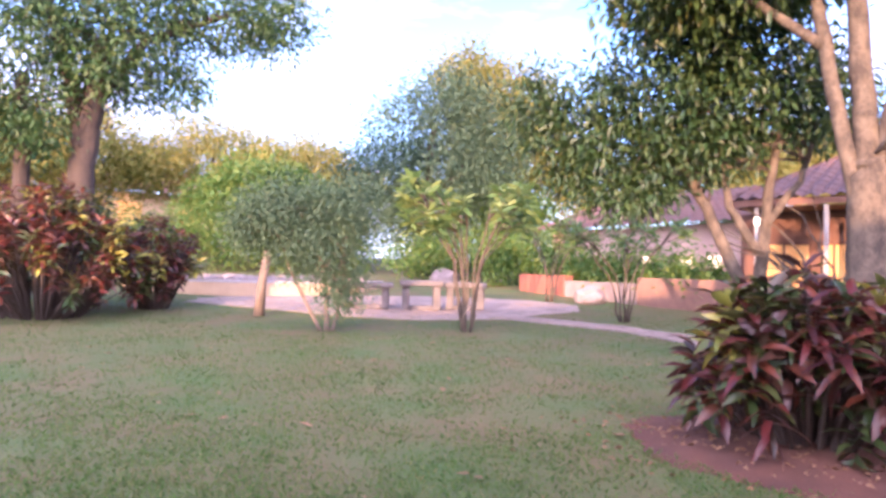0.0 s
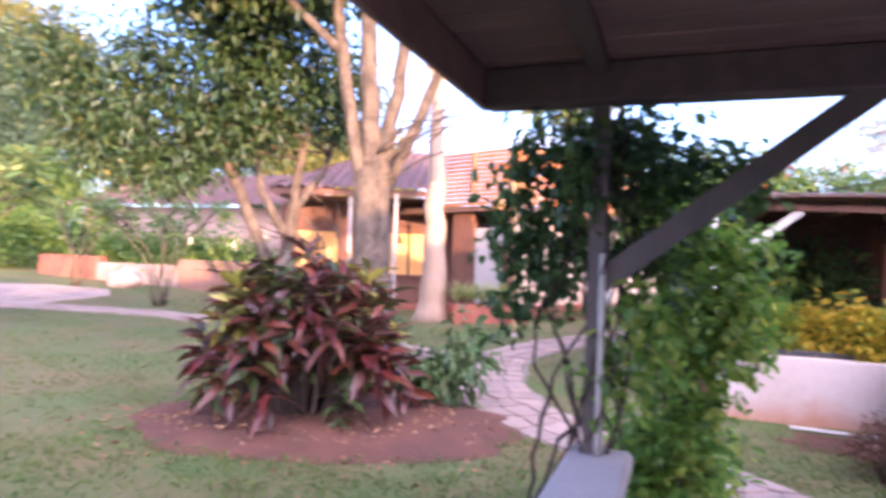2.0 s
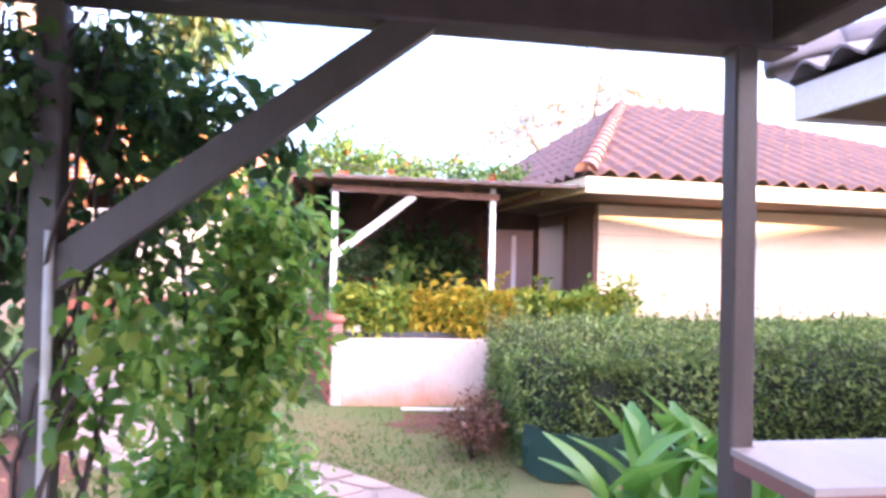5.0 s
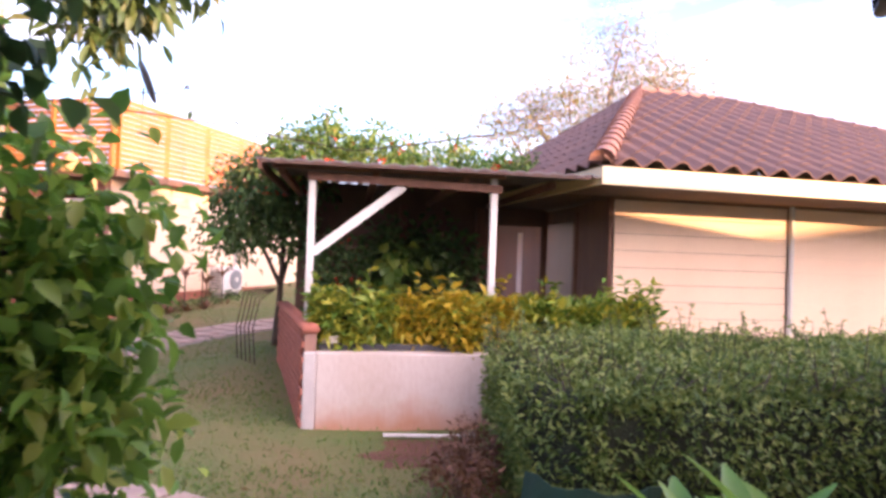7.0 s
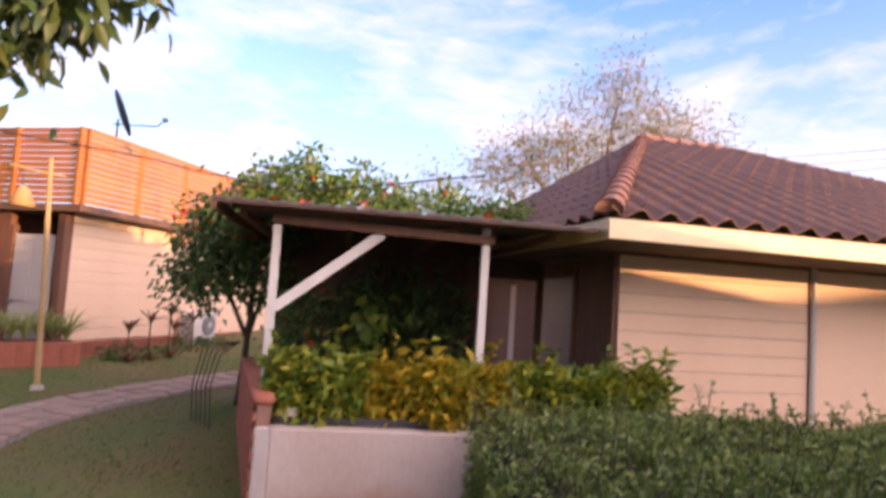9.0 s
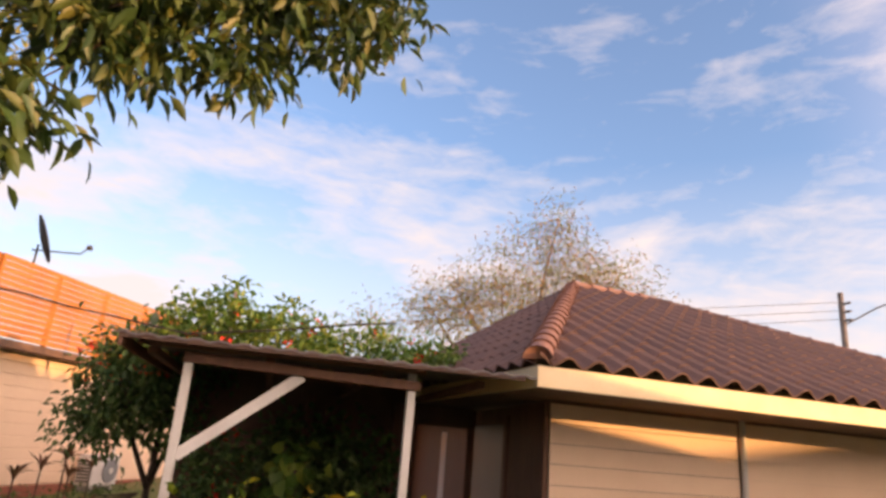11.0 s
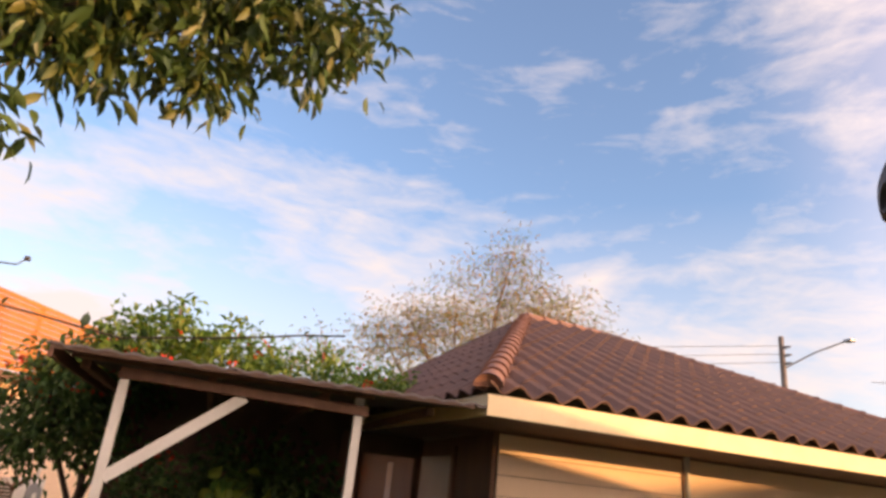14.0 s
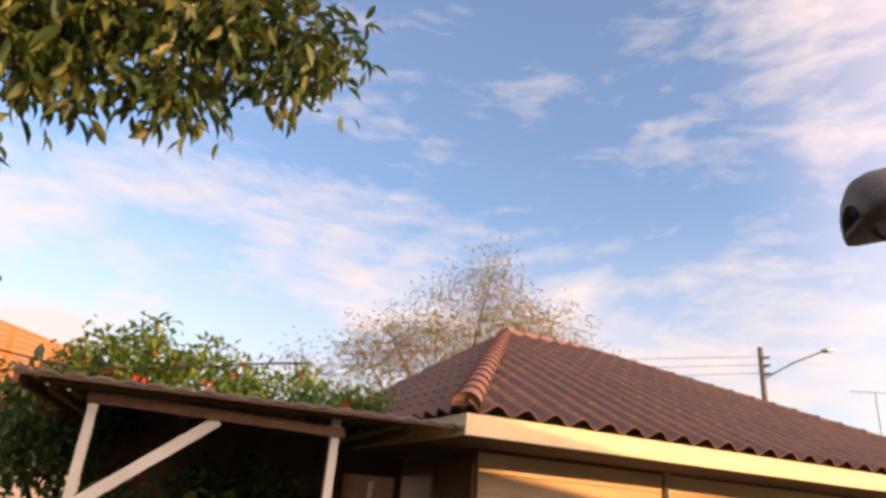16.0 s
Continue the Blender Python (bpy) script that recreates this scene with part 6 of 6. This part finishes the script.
tree("tall dense grey-green tree behind the terrace", (15.3, 25.5, 1.0), [([(15.3, 25.5, 0.9), (15.2, 25.5, 4), (15.5, 25.3, 8)], 0.35, 0.15), ([(15.2, 25.5, 3), (13.8, 26.2, 5)], 0.2, 0.08), ([(15.3, 25.4, 4), (17.2, 24.4, 7)], 0.2, 0.08)],
     [(15.4, 25.5, 6.6, 3.6, 3.2, 3.4), (13.6, 26.5, 5.0, 2.4, 2.2, 2.2), (17.6, 24.1, 7.2, 2.2, 2.2, 2.6), (16.2, 25.0, 9.4, 2.3, 2.3, 1.6), (15.0, 25.0, 3.4, 2.6, 2.0, 1.6)], 2600, 10, 0.34, 0.2, 0.45, L_BLUE, M_BARKD, 107, 30)
tree("tall yellow-green tree in evening light", (24.2, 31.6, 1.3), [([(24.2, 31.6, 1), (24, 31.5, 6), (24.3, 31.6, 12)], 0.4, 0.15), ([(24, 31.5, 6), (26, 30.2, 9)], 0.2, 0.1)],
     [(24.2, 31.6, 11.5, 3.8, 3.6, 3.2), (26.1, 30.1, 8.6, 2.6, 2.4, 3.0), (22.5, 32.9, 13.6, 2.4, 2.4, 1.8), (27.5, 28.5, 7.0, 2.2, 2.2, 2.2), (23.0, 32.0, 7.5, 2.8, 2.6, 2.4)], 2400, 10, 0.4, 0.26, 0.5, L_YELL, M_BARKD, 108, 30)
for k, (x, y, s) in enumerate(((1.6, 40, 1.15), (9.2, 41, 1.2), (13.5, 37, 1.05), (-3, 35, 1.15), (-10, 30, 1.2), (9.5, 31.5, 0.75), (20.5, 27.5, 0.7), (31, 22, 1.2), (27, 14, 0.95))):
    z = ground_z(x, y)
    tree("broad yellow-green garden tree in the distance", (x, y, z), [([(x, y, z - 0.1), (x + 0.2, y, z + 2.5 * s), (x, y, z + 5 * s)], 0.25 * s, 0.1), ([(x, y, z + 2 * s), (x + 1.6, y, z + 4 * s)], 0.14, 0.06), ([(x, y, z + 2 * s), (x - 1.6, y + 0.4, z + 4 * s)], 0.14, 0.06)],
         [(x, y, z + 5.4 * s, 3.4 * s, 2.8 * s, 1.6 * s), (x + 2.6 * s, y - 0.5, z + 4.4 * s, 2.2 * s, 2.0 * s, 1.3 * s), (x - 2.6 * s, y + 0.5, z + 4.2 * s, 2.2 * s, 2.0 * s, 1.4 * s), (x + 0.5, y - 1, z + 2.6 * s, 2.4 * s, 1.6 * s, 1.2 * s)],
         1500, 10, 0.34, 0.23, 0.5, L_YELL if k in (0, 1, 2, 3, 8) else L_BRIGHT if k in (4, 5, 6) else L_MID, M_BARKD, 120 + k, 20, group="distant garden trees")
for k, (x0, y0, x1, y1, h) in enumerate(((-10, 28, 6, 30, 2.6), (5, 29, 13, 27, 3.0), (-22, 14, -9, 28, 3.0), (12, 22, 18, 18, 2.2), (16.5, 24, 24, 19, 3.4), (2, 33, 16, 33, 2.6), (16.2, 10.6, 16.4, 17.5, 1.5))):
    t = thing("garden_shrubs", "mixed green shrubs at the back of the garden", "shrubs", ((x0 + x1) / 2, (y0 + y1) / 2, ground_z((x0 + x1) / 2, (y0 + y1) / 2)), kind="stuff")
    bl = []
    for i in range(9):
        s = (i + 0.5) / 9
        x, y = x0 + (x1 - x0) * s, y0 + (y1 - y0) * s
        bl.append((x, y, ground_z(x, y) + h * 0.45, 1.2, 1.0, h * (0.45 + 0.25 * ((i * 7) % 3 - 1))))
    crown("foliage", 140 + k, bl, 900, 10, 0.24, 0.16, 0.5, L_BRIGHT, t, 0.1, kind="stuff")

# ---- utility pole ----
up_ = thing("utility_pole", "concrete utility pole with a street lamp and wires", "utility pole", (31.1, -30.2, 1.0))
part("pole", Geo().tube([(31.1, -30.2, 0.5), (31.1, -30.2, 11.6)], [0.2, 0.14], 10), M_DARKC, up_)
part("lamp_arm", Geo().tube([(31.1, -30.2, 9.8), (30.0, -31.3, 10.7), (28.9, -32.3, 11.3)], 0.05, 6), M_METAL, up_)
part("lamp_head", Geo().box(28.5, -32.6, 11.25, 28.95, -32.2, 11.4, 0.03), M_METAL, up_)
for k in range(3):
    part("insulator_arm", Geo().box(30.5, -30.25, 10.9 - k * 0.45, 31.1, -30.15, 11.0 - k * 0.45, 0.01), M_DARKC, up_)
    part("wire", Geo().tube([(30.6, -30.2, 11.0 - k * 0.45), (33, -22, 10.0 - k * 0.5), (36, -13, 9.6 - k * 0.5)], 0.018, 4), M_DARK, up_)
an = thing("tv_antenna", "thin metal television antenna", "antenna", (27.2, -33.5, 2))
part("mast", Geo().tube([(27.2, -33.5, 1), (27.2, -33.5, 9.0)], 0.03, 6), M_METAL, an)
part("boom", Geo().tube([(26.4, -34.3, 9.0), (28.0, -32.7, 9.1)], 0.02, 5), M_METAL, an)
for k in range(5):
    part("element", Geo().tube([(26.6 + k * 0.3, -34.4 + k * 0.3, 9.02), (26.2 + k * 0.3, -33.8 + k * 0.3, 9.02)], 0.012, 4), M_METAL, an)
ps = thing("chimney_pipe", "dark vent pipe above the creeper", "pipe", (13.0, -0.9, 3.0))
part("pipe", Geo().tube([(13.0, -0.75, 2.2), (13.0, -0.75, 3.9)], 0.035, 8), M_DARKC, ps)

# ---- fallen leaves on the lawn ----
FALL = leaf_object_mesh("fallen_leaf", M_DRY, 0.55, 4, -0.15, 0.02)
rr = random.Random(77)
spots = [(4.64, 4.08, 0.16), (2.29, 5.59, 0.15)] + [(rr.uniform(0.5, 8.0), rr.uniform(3.0, 12.0), rr.uniform(0.06, 0.13)) for _ in range(70)]
for x, y, s in spots:
    q = new("fallen_leaf", FALL)
    q.matrix_basis = Matrix.Translation((x, y, ground_z(x, y) + 0.025)) @ Matrix.Rotation(rr.uniform(0, 6.28), 4, "Z") @ Matrix.Diagonal((s, s, s, 1))
    tagged(q, "dry fallen leaf lying on the grass", "leaf", "fallen leaves")

# ---- paving stones ----
paving("garden_path", MAIN_PATH, 0.92, "crazy-paved pinkish stone path winding through the lawn", 1)
paving("side_path", SIDE_PATH, 0.8, "crazy-paved stone path to the terrace", 2)
